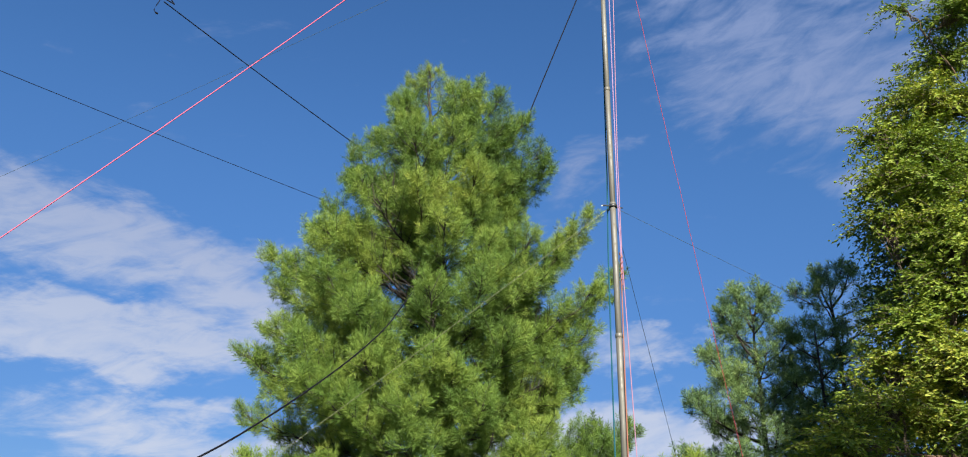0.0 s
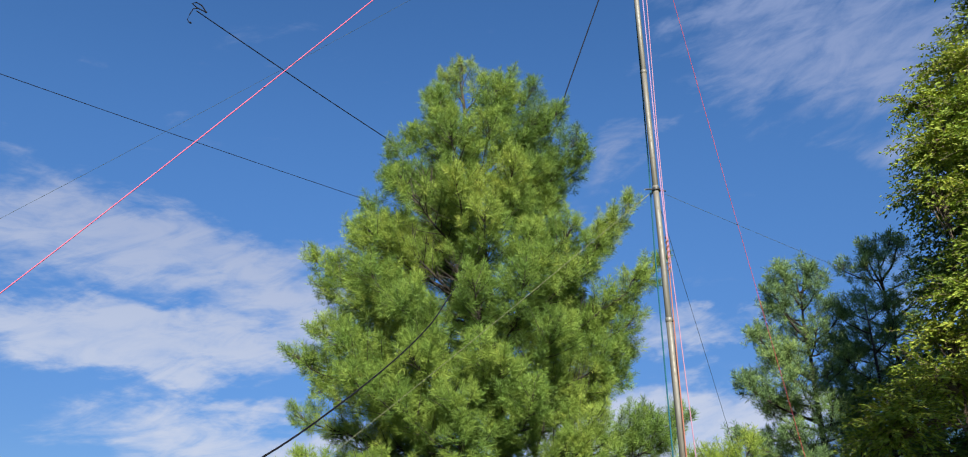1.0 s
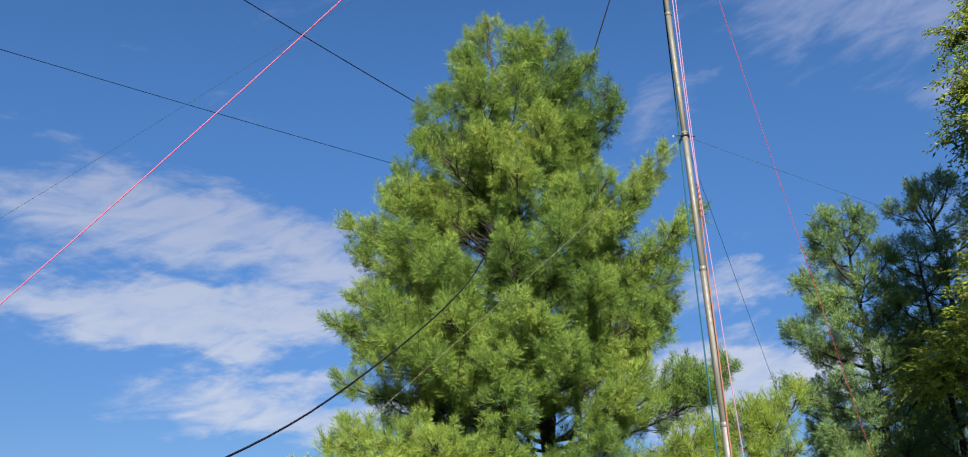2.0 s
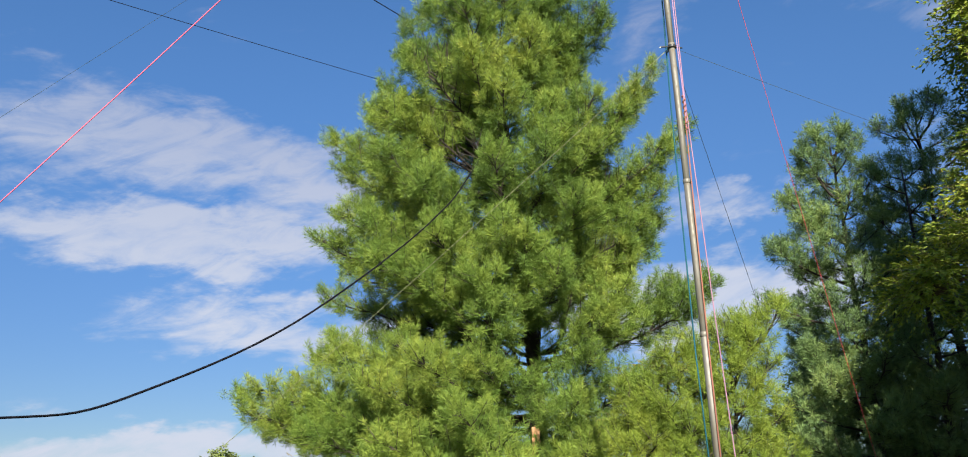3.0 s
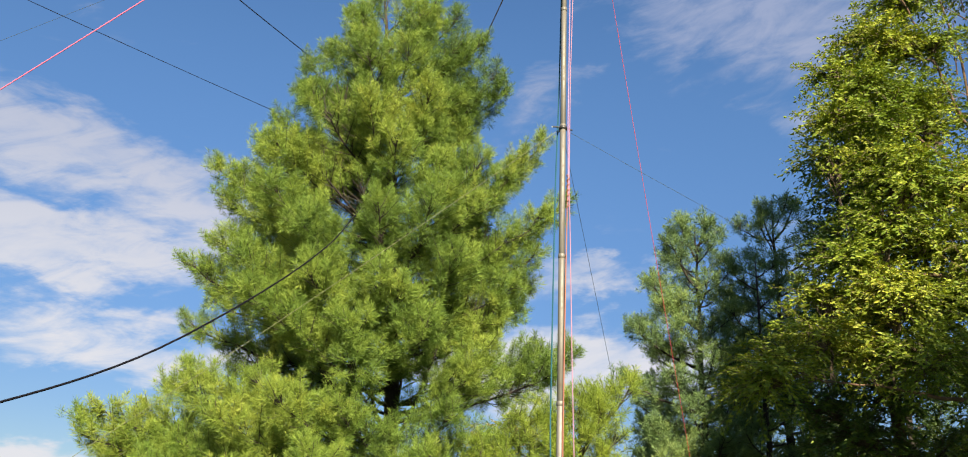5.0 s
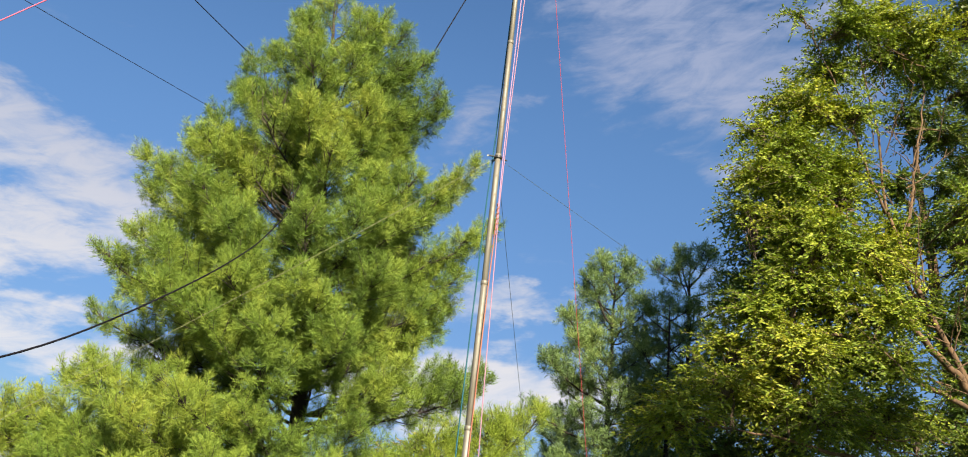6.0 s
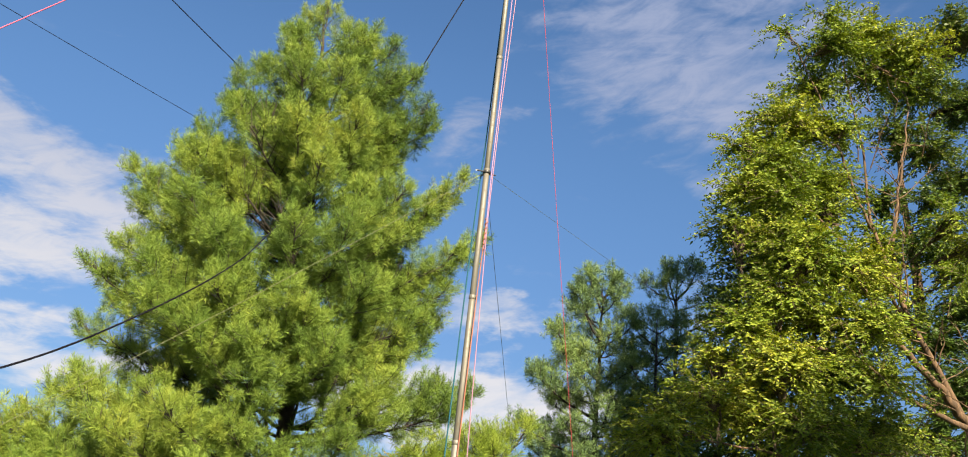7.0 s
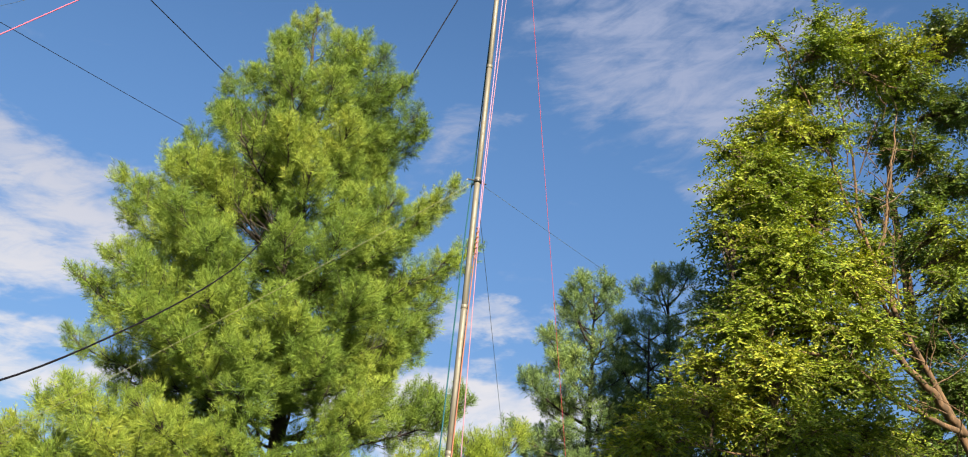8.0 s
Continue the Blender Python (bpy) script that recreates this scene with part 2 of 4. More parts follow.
class Heap:
    """Triangles gathered into one mesh."""

    def __init__(self):
        self.v, self.f, self.n = [], [], 0

    def add(self, verts, tris):
        verts = np.asarray(verts, float).reshape(-1, 3)
        self.v.append(verts)
        self.f.append(np.asarray(tris, int).reshape(-1, 3) + self.n)
        self.n += len(verts)

    def tube(self, points, radii, sides=6, cap=True):
        p = np.asarray(points, float)
        n = len(p)
        radii = np.broadcast_to(np.asarray(radii, float), (n,))
        t = unit(np.gradient(p, axis=0))
        ref = np.array([0.0, 0, 1]) if abs(t[:, 2]).mean() < 0.8 else np.array([1.0, 0, 0])
        a = unit(np.cross(t, ref))
        b = np.cross(t, a)
        k = np.arange(sides) * 2 * np.pi / sides
        ring = p[:, None] + radii[:, None, None] * (np.cos(k)[None, :, None] * a[:, None] + np.sin(k)[None, :, None] * b[:, None])
        i, j = np.meshgrid(np.arange(n - 1), np.arange(sides), indexing="ij")
        q = np.stack([i * sides + j, i * sides + (j + 1) % sides, (i + 1) * sides + (j + 1) % sides, (i + 1) * sides + j], -1).reshape(-1, 4)
        tris = np.concatenate([q[:, [0, 2, 1]], q[:, [0, 3, 2]]])
        verts = ring.reshape(-1, 3)
        if cap:
            verts = np.vstack([verts, p[0], p[-1]])
            s = np.arange(sides)
            end = (n - 1) * sides
            tris = np.vstack([tris, np.c_[np.full(sides, n * sides), s, (s + 1) % sides], np.c_[np.full(sides, n * sides + 1), end + (s + 1) % sides, end + s]])
        self.add(verts, tris)

    def mesh(self, name, material, smooth=False):
        v, f = np.vstack(self.v), np.vstack(self.f)
        me = bpy.data.meshes.new(name)
        me.vertices.add(len(v))
        me.vertices.foreach_set("co", v.astype(np.float32).ravel())
        me.loops.add(len(f) * 3)
        me.loops.foreach_set("vertex_index", f.astype(np.int32).ravel())
        me.polygons.add(len(f))
        me.polygons.foreach_set("loop_start", np.arange(len(f), dtype=np.int32) * 3)
        me.polygons.foreach_set("use_smooth", np.full(len(f), smooth))
        me.update(calc_edges=True)
        me.materials.append(material)
        return me


def heap_part(name, heap, material, parent, label="", smooth=False):
    ob = new(name, heap.mesh(name, material, smooth))
    if parent is not None:
        ob.parent = parent
    return tagged(ob, label)


def part(name, bm, material, parent, label=""):
    me = bpy.data.meshes.new(name)
    bm.to_mesh(me)
    bm.free()
    me.materials.append(material)
    ob = new(name, me)
    if parent is not None:
        ob.parent = parent
    return tagged(ob, label)


def thing(name, label, category, group=""):
    return tagged(new(name), label, category, group)


def bezier(a, b, c, n):
    k = np.linspace(0, 1, n)[:, None]
    return (1 - k) ** 2 * a + 2 * k * (1 - k) * b + k ** 2 * c


# ---- foliage pieces ----
def tuft_templates(count, needles, width, stem=1.0):
    """Brushes of thin needles round the end of a shoot, in needle lengths: stem, needle middles, tips."""
    made = []
    r = np.random.default_rng(3)
    for _ in range(count):
        at = np.sort(r.uniform(0, 1, needles)) ** 0.8
        th = np.radians(np.interp(at, [0, 0.6, 1], [72, 56, 22]) + r.normal(0, 11, needles))
        ph = np.arange(needles) * 2.39996 + r.uniform(0, 0.7, needles)
        length = r.uniform(0.7, 1.08, needles)[:, None]
        out = np.c_[np.sin(th) * np.cos(ph), np.sin(th) * np.sin(ph), np.cos(th)]
        side = unit(np.cross(out, r.normal(size=(needles, 3)))) * width
        rod = np.c_[r.normal(0, 0.012, (5, 2)), np.linspace(-stem, 0.0, 5)]
        hub = np.minimum((at * 5).astype(int), 4)
        base = rod[hub]
        droop = np.array([0, 0, -0.05])
        verts = np.vstack([rod, base + out * length * 0.45 + side, base + out * length + droop])
        j = np.arange(needles)
        tris = np.vstack([np.c_[hub, 5 + j, 5 + needles + j], [(0, 1, 2), (1, 2, 3), (2, 3, 4)]])
        made.append((verts, tris))
    return made


TUFTS = tuft_templates(10, 42, 0.05)
YOUNG_TUFTS = tuft_templates(6, 40, 0.05)
SPARSE_TUFTS = tuft_templates(6, 23, 0.09)


def add_tufts(heap, pos, axis, size, templates):
    """Sets a tuft at each place, pointing along axis; size: needle length."""
    n = len(pos)
    axis = unit(axis)
    ref = unit(np.cross(axis, rng.normal(size=(n, 3))))
    basis = np.stack([ref, np.cross(axis, ref), axis], 1)
    which = rng.integers(0, len(templates), n)
    for k, (verts, tris) in enumerate(templates):
        w = np.where(which == k)[0]
        if len(w):
            placed = pos[w][:, None] + size[w][:, None, None] * np.einsum('nk,mkj->mnj', verts, basis[w])
            first = (np.arange(len(w)) * len(verts))[:, None, None]
            heap.add(placed.reshape(-1, 3), (first + tris[None]).reshape(-1, 3))


def add_leaves(heap, pos, along, normal, length, width):
    """Folded leaf blades: base, two edges, tip."""
    along = unit(along)
    side = unit(np.cross(along, normal))
    up = np.cross(side, along)
    l, w = length[:, None], width[:, None]
    mid = pos + along * l * 0.45
    quad = np.stack([pos, mid + side * w * 0.5 + up * w * 0.18, pos + along * l - up * l * 0.08, mid - side * w * 0.5 + up * w * 0.18], 1)
    q = np.arange(len(pos))[:, None] * 4
    heap.add(quad.reshape(-1, 3), np.concatenate([q + [0, 1, 2], q + [0, 2, 3]]))


# ---- pines ----
def pine_limb(root, start, tip, thick, needle, spread, needles, templates, bare=0.3, dense=1.0, hollows=()):
    """One limb that bends up at its end; branchlets full of upturned shoots fill the outer part."""
    start, tip = np.asarray(start, float), np.asarray(tip, float)
    d = tip - start
    length = np.linalg.norm(d)
    ctrl = start + d * np.array([0.62, 0.62, 0.45]) + np.array([0, 0, -0.06 * length])
    n = max(6, int(length * 5))
    spine = bezier(start, ctrl, tip, n)
    spine[1:-1] += rng.normal(0, 0.012 * length ** 0.5, (n - 2, 3))
    wood, green = Heap(), Heap()
    wood.tube(spine, np.linspace(thick, 0.006, n), 6)
    pos, axis = [], []
    count = max(5, int(length * (1 - bare) / 0.058 * dense))
    for k in range(count):
        u = bare + (1 - bare) * (k + rng.uniform(0.2, 1)) / count
        x = min(u, 0.999) * (n - 1)
        i = int(x)
        p = spine[i] + (spine[i + 1] - spine[i]) * (x - i)
        t = unit(spine[i + 1] - spine[i])
        turn = k * 2.39996 + rng.uniform(-0.5, 0.5)
        side = unit(np.cross(t, [0.0, 0.0, 1.0]) + 1e-6)
        up = np.cross(side, t)
        around = side * math.cos(turn) + up * math.sin(turn) * 0.75
        way = unit(t * rng.uniform(0.5, 0.9) + around * 0.95 + np.array([0, 0, 0.15]))
        fill = np.interp((u - bare) / (1 - bare), [0, 0.3, 0.75, 1.0], [0.7, 1.0, 0.75, 0.26])
        blen = spread * fill * rng.uniform(0.75, 1.4) + 0.07
        k4 = np.linspace(0, 1, 4)[:, None]
        twig = p + way * blen * k4 + np.array([0, 0, 0.25 * blen]) * k4 ** 2 + rng.normal(0, 0.01, (4, 3)) * k4
        wood.tube(twig, np.linspace(0.006 + 0.005 * blen, 0.003, 4), 3, cap=False)
        steps = max(1, int(blen * 0.85 / 0.085))
        for s in range(steps):
            v = 1 - 0.82 * s / steps
            y = v * 2.999
            j = int(y)
            q = twig[j] + (twig[j + 1] - twig[j]) * (y - j)
            if s == 0:
                pos.append(q), axis.append(way * 0.8 + rng.normal(0, 0.16, 3) + [0, 0, 0.75])
                continue
            for _ in range(2 + s % 2):
                off = unit(way * 0.45 + unit(np.cross(way, rng.normal(size=3))) + [0, 0, 0.35])
                e = q + off * rng.uniform(0.05, 0.17)
                pos.append(e), axis.append(off * 0.9 + [0, 0, 0.6])
    for k in range(5):
        lead = tip + np.array([*rng.normal(0, 0.09, 2), rng.uniform(-0.02, 0.2)])
        wood.tube(np.array([spine[-2], (spine[-2] + lead) / 2 + [0, 0, -0.02], lead]), [0.006, 0.005, 0.003], 3, cap=False)
        pos.append(lead), axis.append(unit(d) * 0.3 + rng.normal(0, 0.15, 3) + [0, 0, 1.0])
        pos.append(lead * 0.75 + spine[-2] * 0.25), axis.append(unit(d) * 0.5 + rng.normal(0, 0.4, 3) + [0, 0, 0.7])
    pos, axis = np.array(pos), np.array(axis)
    for hx, hz, hr in hollows:
        inside = (pos[:, 1] < 12.3) & (np.hypot(pos[:, 0] - hx, pos[:, 2] - hz) < hr * rng.uniform(0.7, 1.2, len(pos)))
        pos, axis = pos[~inside], axis[~inside]
    if not len(pos):
        return
    add_tufts(green, pos, axis, rng.uniform(0.82, 1.15, len(pos)) * needle, templates)
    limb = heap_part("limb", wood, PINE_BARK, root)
    heap_part("needles", green, needles, limb)


def pine_trunk(root, points, radii, bark_mat):
    h = Heap()
    k = np.linspace(0, 1, 24)
    src = np.linspace(0, 1, len(points))
    p = np.stack([np.interp(k, src, np.array(points)[:, c]) for c in range(3)], 1)
    p[1:-1, :2] += rng.normal(0, 0.012, (22, 2))
    h.tube(p, np.interp(k, src, radii), 12)
    heap_part("trunk", h, bark_mat, root, smooth=True)
    return lambda z: np.array([np.interp(z, p[:, 2], p[:, 0]), np.interp(z, p[:, 2], p[:, 1]), z])


# shaded gaps between the limbs of the tall pine: x, z, radius
HOLLOWS = [(-1.42, 8.45, 0.24), (-1.5, 7.75, 0.3), (-1.4, 7.1, 0.32), (-1.15, 6.35, 0.33), (-2.2, 4.05, 0.24), (-2.5, 4.3, 0.18), (-1.25, 3.72, 0.2), (0.8, 6.1, 0.2), (0.72, 5.0, 0.2)]


def tall_pine():
    """The large pine beside the mast: its long limbs first, then the inner crown."""
    root = thing("white_pine", "tall green white pine with long feathery needles on the lawn", "tree")
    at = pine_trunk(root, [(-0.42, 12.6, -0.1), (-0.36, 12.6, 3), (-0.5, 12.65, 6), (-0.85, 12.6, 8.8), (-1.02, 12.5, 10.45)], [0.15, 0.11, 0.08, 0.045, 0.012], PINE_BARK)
    # tips of the long limbs: x, z, depth, rise of the limb, spread of its spray
    left = [(-1.25, 10.42, 0.0, 0.6, 0.22), (-0.97, 10.5, -0.2, 0.5, 0.2), (-1.45, 9.9, -0.2, 0.8, 0.28), (-1.3, 9.5, -0.6, 0.7, 0.3), (-1.82, 9.2, -0.2, 0.9, 0.3), (-2.15, 8.9, -0.3, 1.1, 0.3),
            (-2.25, 8.55, 0.0, 1.0, 0.34), (-2.0, 8.2, -0.6, 0.8, 0.34), (-2.2, 7.75, 0.3, 0.8, 0.36), (-2.48, 7.85, -0.3, 1.0, 0.3), (-2.7, 7.55, -0.1, 1.0, 0.32), (-2.6, 7.1, -0.6, 0.8, 0.36),
            (-3.05, 6.98, 0.0, 1.0, 0.34), (-3.3, 6.93, -0.4, 1.1, 0.3), (-3.1, 6.45, -0.3, 0.9, 0.4), (-2.9, 6.0, 0.2, 0.7, 0.42), (-3.05, 5.75, -0.5, 0.7, 0.4), (-3.3, 5.4, 0.0, 0.7, 0.34), (-3.5, 5.4, -0.3, 0.8, 0.26),
            (-3.05, 4.95, -0.2, 0.7, 0.36), (-3.4, 4.6, 0.0, 0.7, 0.3), (-2.9, 4.35, 0.3, 0.6, 0.34), (-3.2, 3.85, -0.5, 0.6, 0.34), (-3.5, 3.68, -0.3, 0.6, 0.3), (-3.7, 3.25, -0.5, 0.5, 0.34), (-4.25, 3.22, -0.7, 0.6, 0.28),
            (-4.5, 3.15, -0.5, 0.6, 0.24), (-3.7, 2.65, 0.2, 0.3, 0.4), (-4.1, 2.7, -0.4, 0.4, 0.36)]
    right = [(-0.57, 10.22, -0.2, 0.6, 0.24), (-0.15, 10.22, -0.2, 0.9, 0.24), (0.28, 9.98, -0.3, 1.1, 0.26), (-0.3, 9.8, -0.6, 0.8, 0.3), (0.62, 9.72, 0.0, 1.2, 0.24), (0.66, 9.45, -0.3, 1.1, 0.26), (0.3, 9.3, -0.5, 0.9, 0.32), (0.45, 8.95, 0.2, 0.9, 0.3),
             (0.92, 8.85, -0.4, 1.2, 0.34), (1.08, 8.72, -0.2, 1.3, 0.32), (0.65, 8.4, -0.4, 1.0, 0.3), (0.55, 7.9, -0.2, 0.8, 0.34), (0.5, 7.3, -0.5, 0.8, 0.34), (1.65, 7.68, -0.5, 1.9, 0.30), (1.42, 7.35, -0.4, 1.6, 0.34), (1.15, 6.95, -0.6, 1.3, 0.3),
             (2.05, 6.75, -0.4, 1.5, 0.30), (1.72, 6.45, -0.6, 1.3, 0.3), (1.4, 6.2, 0.2, 1.0, 0.36), (1.62, 5.9, -0.4, 1.0, 0.34), (1.58, 5.5, 0.1, 0.8, 0.34), (1.3, 5.3, -0.5, 0.7, 0.36), (1.42, 5.05, -0.2, 0.7, 0.34), (0.95, 4.75, -0.3, 0.5, 0.3),
             (2.1, 4.35, -0.5, 0.9, 0.34), (1.6, 4.4, -0.3, 0.8, 0.36), (1.85, 4.05, -0.7, 0.7, 0.36)]
    for x, z, depth, rise, spread in left + right:
        s = at(max(2.2, z - rise))
        reach = abs(x - s[0])
        pine_limb(root, s, (x, 12.6 + depth, z), 0.013 + 0.009 * reach, 0.112, spread, PINE_NEEDLES, TUFTS, 0.45 if x > 1.5 and z < 4.5 else 0.25, hollows=HOLLOWS)
    # limbs that spread towards the lawn: x, y, z of the tip
    for x, y, z in ((0.2, 11.0, 2.75), (0.3, 10.9, 2.2), (-1.75, 11.0, 7.6), (-1.0, 10.9, 7.6), (-0.55, 10.9, 7.0), (-2.3, 11.3, 7.0), (-1.1, 11.3, 8.6), (-0.5, 11.4, 8.8), (-0.1, 11.3, 8.0), (-2.2, 11.0, 6.2), (-1.7, 10.8, 5.7), (-0.7, 10.7, 5.9), (0.2, 11.0, 6.3),
                    (-2.5, 11.0, 5.2), (-2.3, 10.9, 4.7), (-1.5, 10.7, 4.9), (-0.6, 10.7, 5.0), (0.4, 11.1, 5.4), (-1.7, 10.6, 3.3), (-1.2, 10.4, 2.6), (-2.5, 10.8, 3.1), (-2.2, 10.5, 2.4), (-3.3, 11.2, 2.5), (0.05, 10.9, 4.4), (0.75, 11.3, 3.9), (0.95, 11.6, 3.0),
                    (-0.95, 10.6, 4.3), (-3.0, 11.4, 3.5), (-0.75, 10.3, 1.9), (-1.5, 10.7, 1.9), (0.25, 11.2, 2.3), (0.45, 11.3, 3.3), (-1.0, 10.9, 3.3), (-4.3, 11.9, 2.9), (-3.9, 12.2, 2.7), (-2.9, 11.3, 2.8), (0.9, 12.2, 2.5)):
        s = at(max(1.6, z - (0.5 if z < 4.6 else 0.9)))
        pine_limb(root, s, (x, y, z), 0.022, 0.112, 0.42, PINE_NEEDLES, TUFTS, 0.3 if z > 4.6 else 0.1, hollows=HOLLOWS)
    zs = [2, 3, 4, 5.5, 7, 8, 9, 10, 10.8]
    out_left = [3.2, 3.2, 2.7, 2.6, 2.3, 1.6, 1.1, 0.45, 0.2]
    out_right = [1.2, 1.4, 1.3, 1.9, 1.5, 1.2, 1.3, 0.7, 0.2]
    out_front = [2.4, 2.4, 2.3, 2.2, 1.9, 1.5, 1.1, 0.6, 0.2]
    total = 78
    for k in range(total):
        z = 2.3 + 7.6 * ((k + 0.5) / total) ** 0.95
        angle = k * 2.39996 + rng.uniform(-0.3, 0.3)
        c, s = math.cos(angle), math.sin(angle)
        if z < 3.7 and ((s < -0.3 and -0.4 < c < 0.6) or c > 0.2):
            continue
        if s > 0.25 and k % 2:
            continue
        reach = math.hypot(c * np.interp(z, zs, out_left if c < 0 else out_right), s * np.interp(z, zs, out_front)) * rng.uniform(0.62, 0.95)
        start = at(max(1.9, z - reach * np.interp(z, [2, 5, 9], [0.2, 0.45, 0.7])))
        tip = (start[0] + c * reach, 12.6 + s * reach, z + rng.uniform(-0.1, 0.15))
        pine_limb(root, start, tip, 0.012 + 0.008 * reach, 0.112, 0.38, PINE_NEEDLES, SPARSE_TUFTS if s > 0.25 else TUFTS, 0.35, 0.9, hollows=HOLLOWS)
    # open ascending limbs where the trunk forks
    for x, y, z in ((-1.9, 11.9, 4.9), (0.35, 12.0, 5.0), (-1.0, 11.6, 5.2), (-0.2, 12.2, 5.6), (-1.5, 12.3, 4.3)):
        pine_limb(root, at(2.9), (x, y, z), 0.035, 0.112, 0.3, PINE_NEEDLES, TUFTS, 0.6)
    # shoots on the far side that close the gaps between the front limbs
    for x, z, r in HOLLOWS[:4] + HOLLOWS[7:9]:
        for k in range(2):
            tip = (x + rng.uniform(-0.3, 0.3), 13.0 + 0.4 * k, z + rng.uniform(-0.1, 0.45))
            pine_limb(root, at(z - 0.6), tip, 0.018, 0.112, 0.36, PINE_NEEDLES, SPARSE_TUFTS, 0.1)
    # short bare dead twigs on the lower trunk
    for k in range(22):
        s = at(rng.uniform(2.0, 4.6))
        a = rng.uniform(0, 6.28)
        h = Heap()
        d = np.array([math.cos(a), math.sin(a), rng.uniform(-0.1, 0.5)])
        h.tube(s + d * np.linspace(0, rng.uniform(0.4, 1.1), 4)[:, None] + rng.normal(0, 0.02, (4, 3)), np.linspace(0.012, 0.003, 4), 4)
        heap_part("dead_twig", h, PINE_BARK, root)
    return root


def round_pine(label, x, y, height, radius, limbs, needles, needle=0.11, low=0.6, extra=(), spread=0.36, lean=0.0, tufts=None, dense=0.6, full=0.75):
    """A pine with limbs all round it; extra: tips of limbs that stand out."""
    root = thing("pine_tree", label, "tree", "pines behind the mast")
    tufts = tufts or SPARSE_TUFTS
    at = pine_trunk(root, [(x, y, -0.1), (x + lean * 0.5, y, height * 0.5), (x + lean, y, height)], [0.03 + height * 0.01, 0.008 * height, 0.01], PINE_BARK)
    for k in range(limbs):
        f = (k + 0.5) / limbs
        z = low + (height - low) * f
        angle = k * 2.39996 + rng.uniform(-0.3, 0.3)
        reach = radius * (1.02 - f) ** full * rng.uniform(0.7, 1.1) + 0.1
        start = at(max(0.3, z - reach * (0.2 + 0.45 * f)))
        tip = (start[0] + math.cos(angle) * reach, start[1] + math.sin(angle) * reach, min(z, height))
        pine_limb(root, start, tip, 0.012 + 0.01 * reach, needle, spread * (1.05 - 0.5 * f), needles, tufts, 0.15, dense)
    for tx, ty, tz, rise in extra:
        pine_limb(root, at(tz - rise), (tx, ty, tz), 0.03, needle, spread * 0.6, needles, tufts, 0.35)
    return root


# ---- broadleaf trees ----
def leaf_clump(root, start, centre, radius, twigs, leaves, bark_mat, leaf_len, per_twig, thick, flat=0.8):
    """A limb that ends in a clump of leafy sprays; the leaves are a part of the limb."""
    start, centre = np.asarray(start, float), np.asarray(centre, float)
    d = centre - start
    ctrl = start + d * 0.45 + np.array([0, 0, 0.12 * np.linalg.norm(d)])
    n = 9
    spine = bezier(start, ctrl, centre, n)
    spine[1:-1] += rng.normal(0, 0.05, (n - 2, 3))
    wood, green = Heap(), Heap()
    wood.tube(spine, np.linspace(thick, 0.012, n), 7)
    P, A, N = [], [], []
    for k in range(twigs):
        out = unit(rng.normal(size=3) * [1, 1, flat])
        r = radius * rng.uniform(0.2, 1.0) ** 0.6
        end = centre + out * r * [1, 1, flat]
        root_at = spine[rng.integers(n // 2, n)]
        mid = (root_at + end) / 2 + [0, 0, 0.1 * r]
        twig = bezier(root_at, mid, end, 3) + rng.normal(0, 0.02, (3, 3))
        wood.tube(twig, np.linspace(0.009, 0.004, 3), 3, cap=False)
        go = unit(out * [1, 1, 0.5] + rng.normal(0, 0.3, 3) + [0, 0, rng.uniform(-0.2, 0.5)])
        length = rng.uniform(0.3, 0.62)
        sag = np.array([0, 0, -0.3 * length])
        v = np.linspace(-0.25, 1, per_twig)[:, None] + rng.normal(0, 0.02, (per_twig, 1))
        line = np.array([end + go * length * w + sag * w * w for w in (0, 0.35, 0.7, 1.0)])
        wood.tube(line, [0.004, 0.003, 0.003, 0.002], 3, cap=False)
        side = unit(np.cross(go, [0, 0, 1.0]) + 1e-6) * np.where(np.arange(per_twig) % 2, 1, -1)[:, None] + rng.normal(0, 0.3, (per_twig, 3))
        P.append(end + go * length * v + sag * v * np.abs(v) + rng.normal(0, 0.018, (per_twig, 3)))
        A.append(go * rng.uniform(0.4, 0.9, (per_twig, 1)) + side * 0.8 + [0, 0, -0.22])
        N.append(rng.normal(0, 0.6, (per_twig, 3)) + out * 0.75 + [0, 0, 0.7])
    P, A, N = np.vstack(P), np.vstack(A), np.vstack(N)
    size = leaf_len * rng.uniform(0.6, 1.2, len(P))
    add_leaves(green, P, A, N, size, size * rng.uniform(0.34, 0.48, len(P)))
    limb = heap_part("limb", wood, bark_mat, root)
    heap_part("leaves", green, leaves, limb)


def stem(root, points, radii, bark_mat, name="trunk", label=""):
    h = Heap()
    k = np.linspace(0, 1, 20)
    src = np.linspace(0, 1, len(points))
    p = np.stack([np.interp(k, src, np.array(points)[:, c]) for c in range(3)], 1)
    p[1:-1] += rng.normal(0, 0.015, (18, 3))
    h.tube(p, np.interp(k, src, radii), 10)
    heap_part(name, h, bark_mat, root, label, smooth=True)
    return p


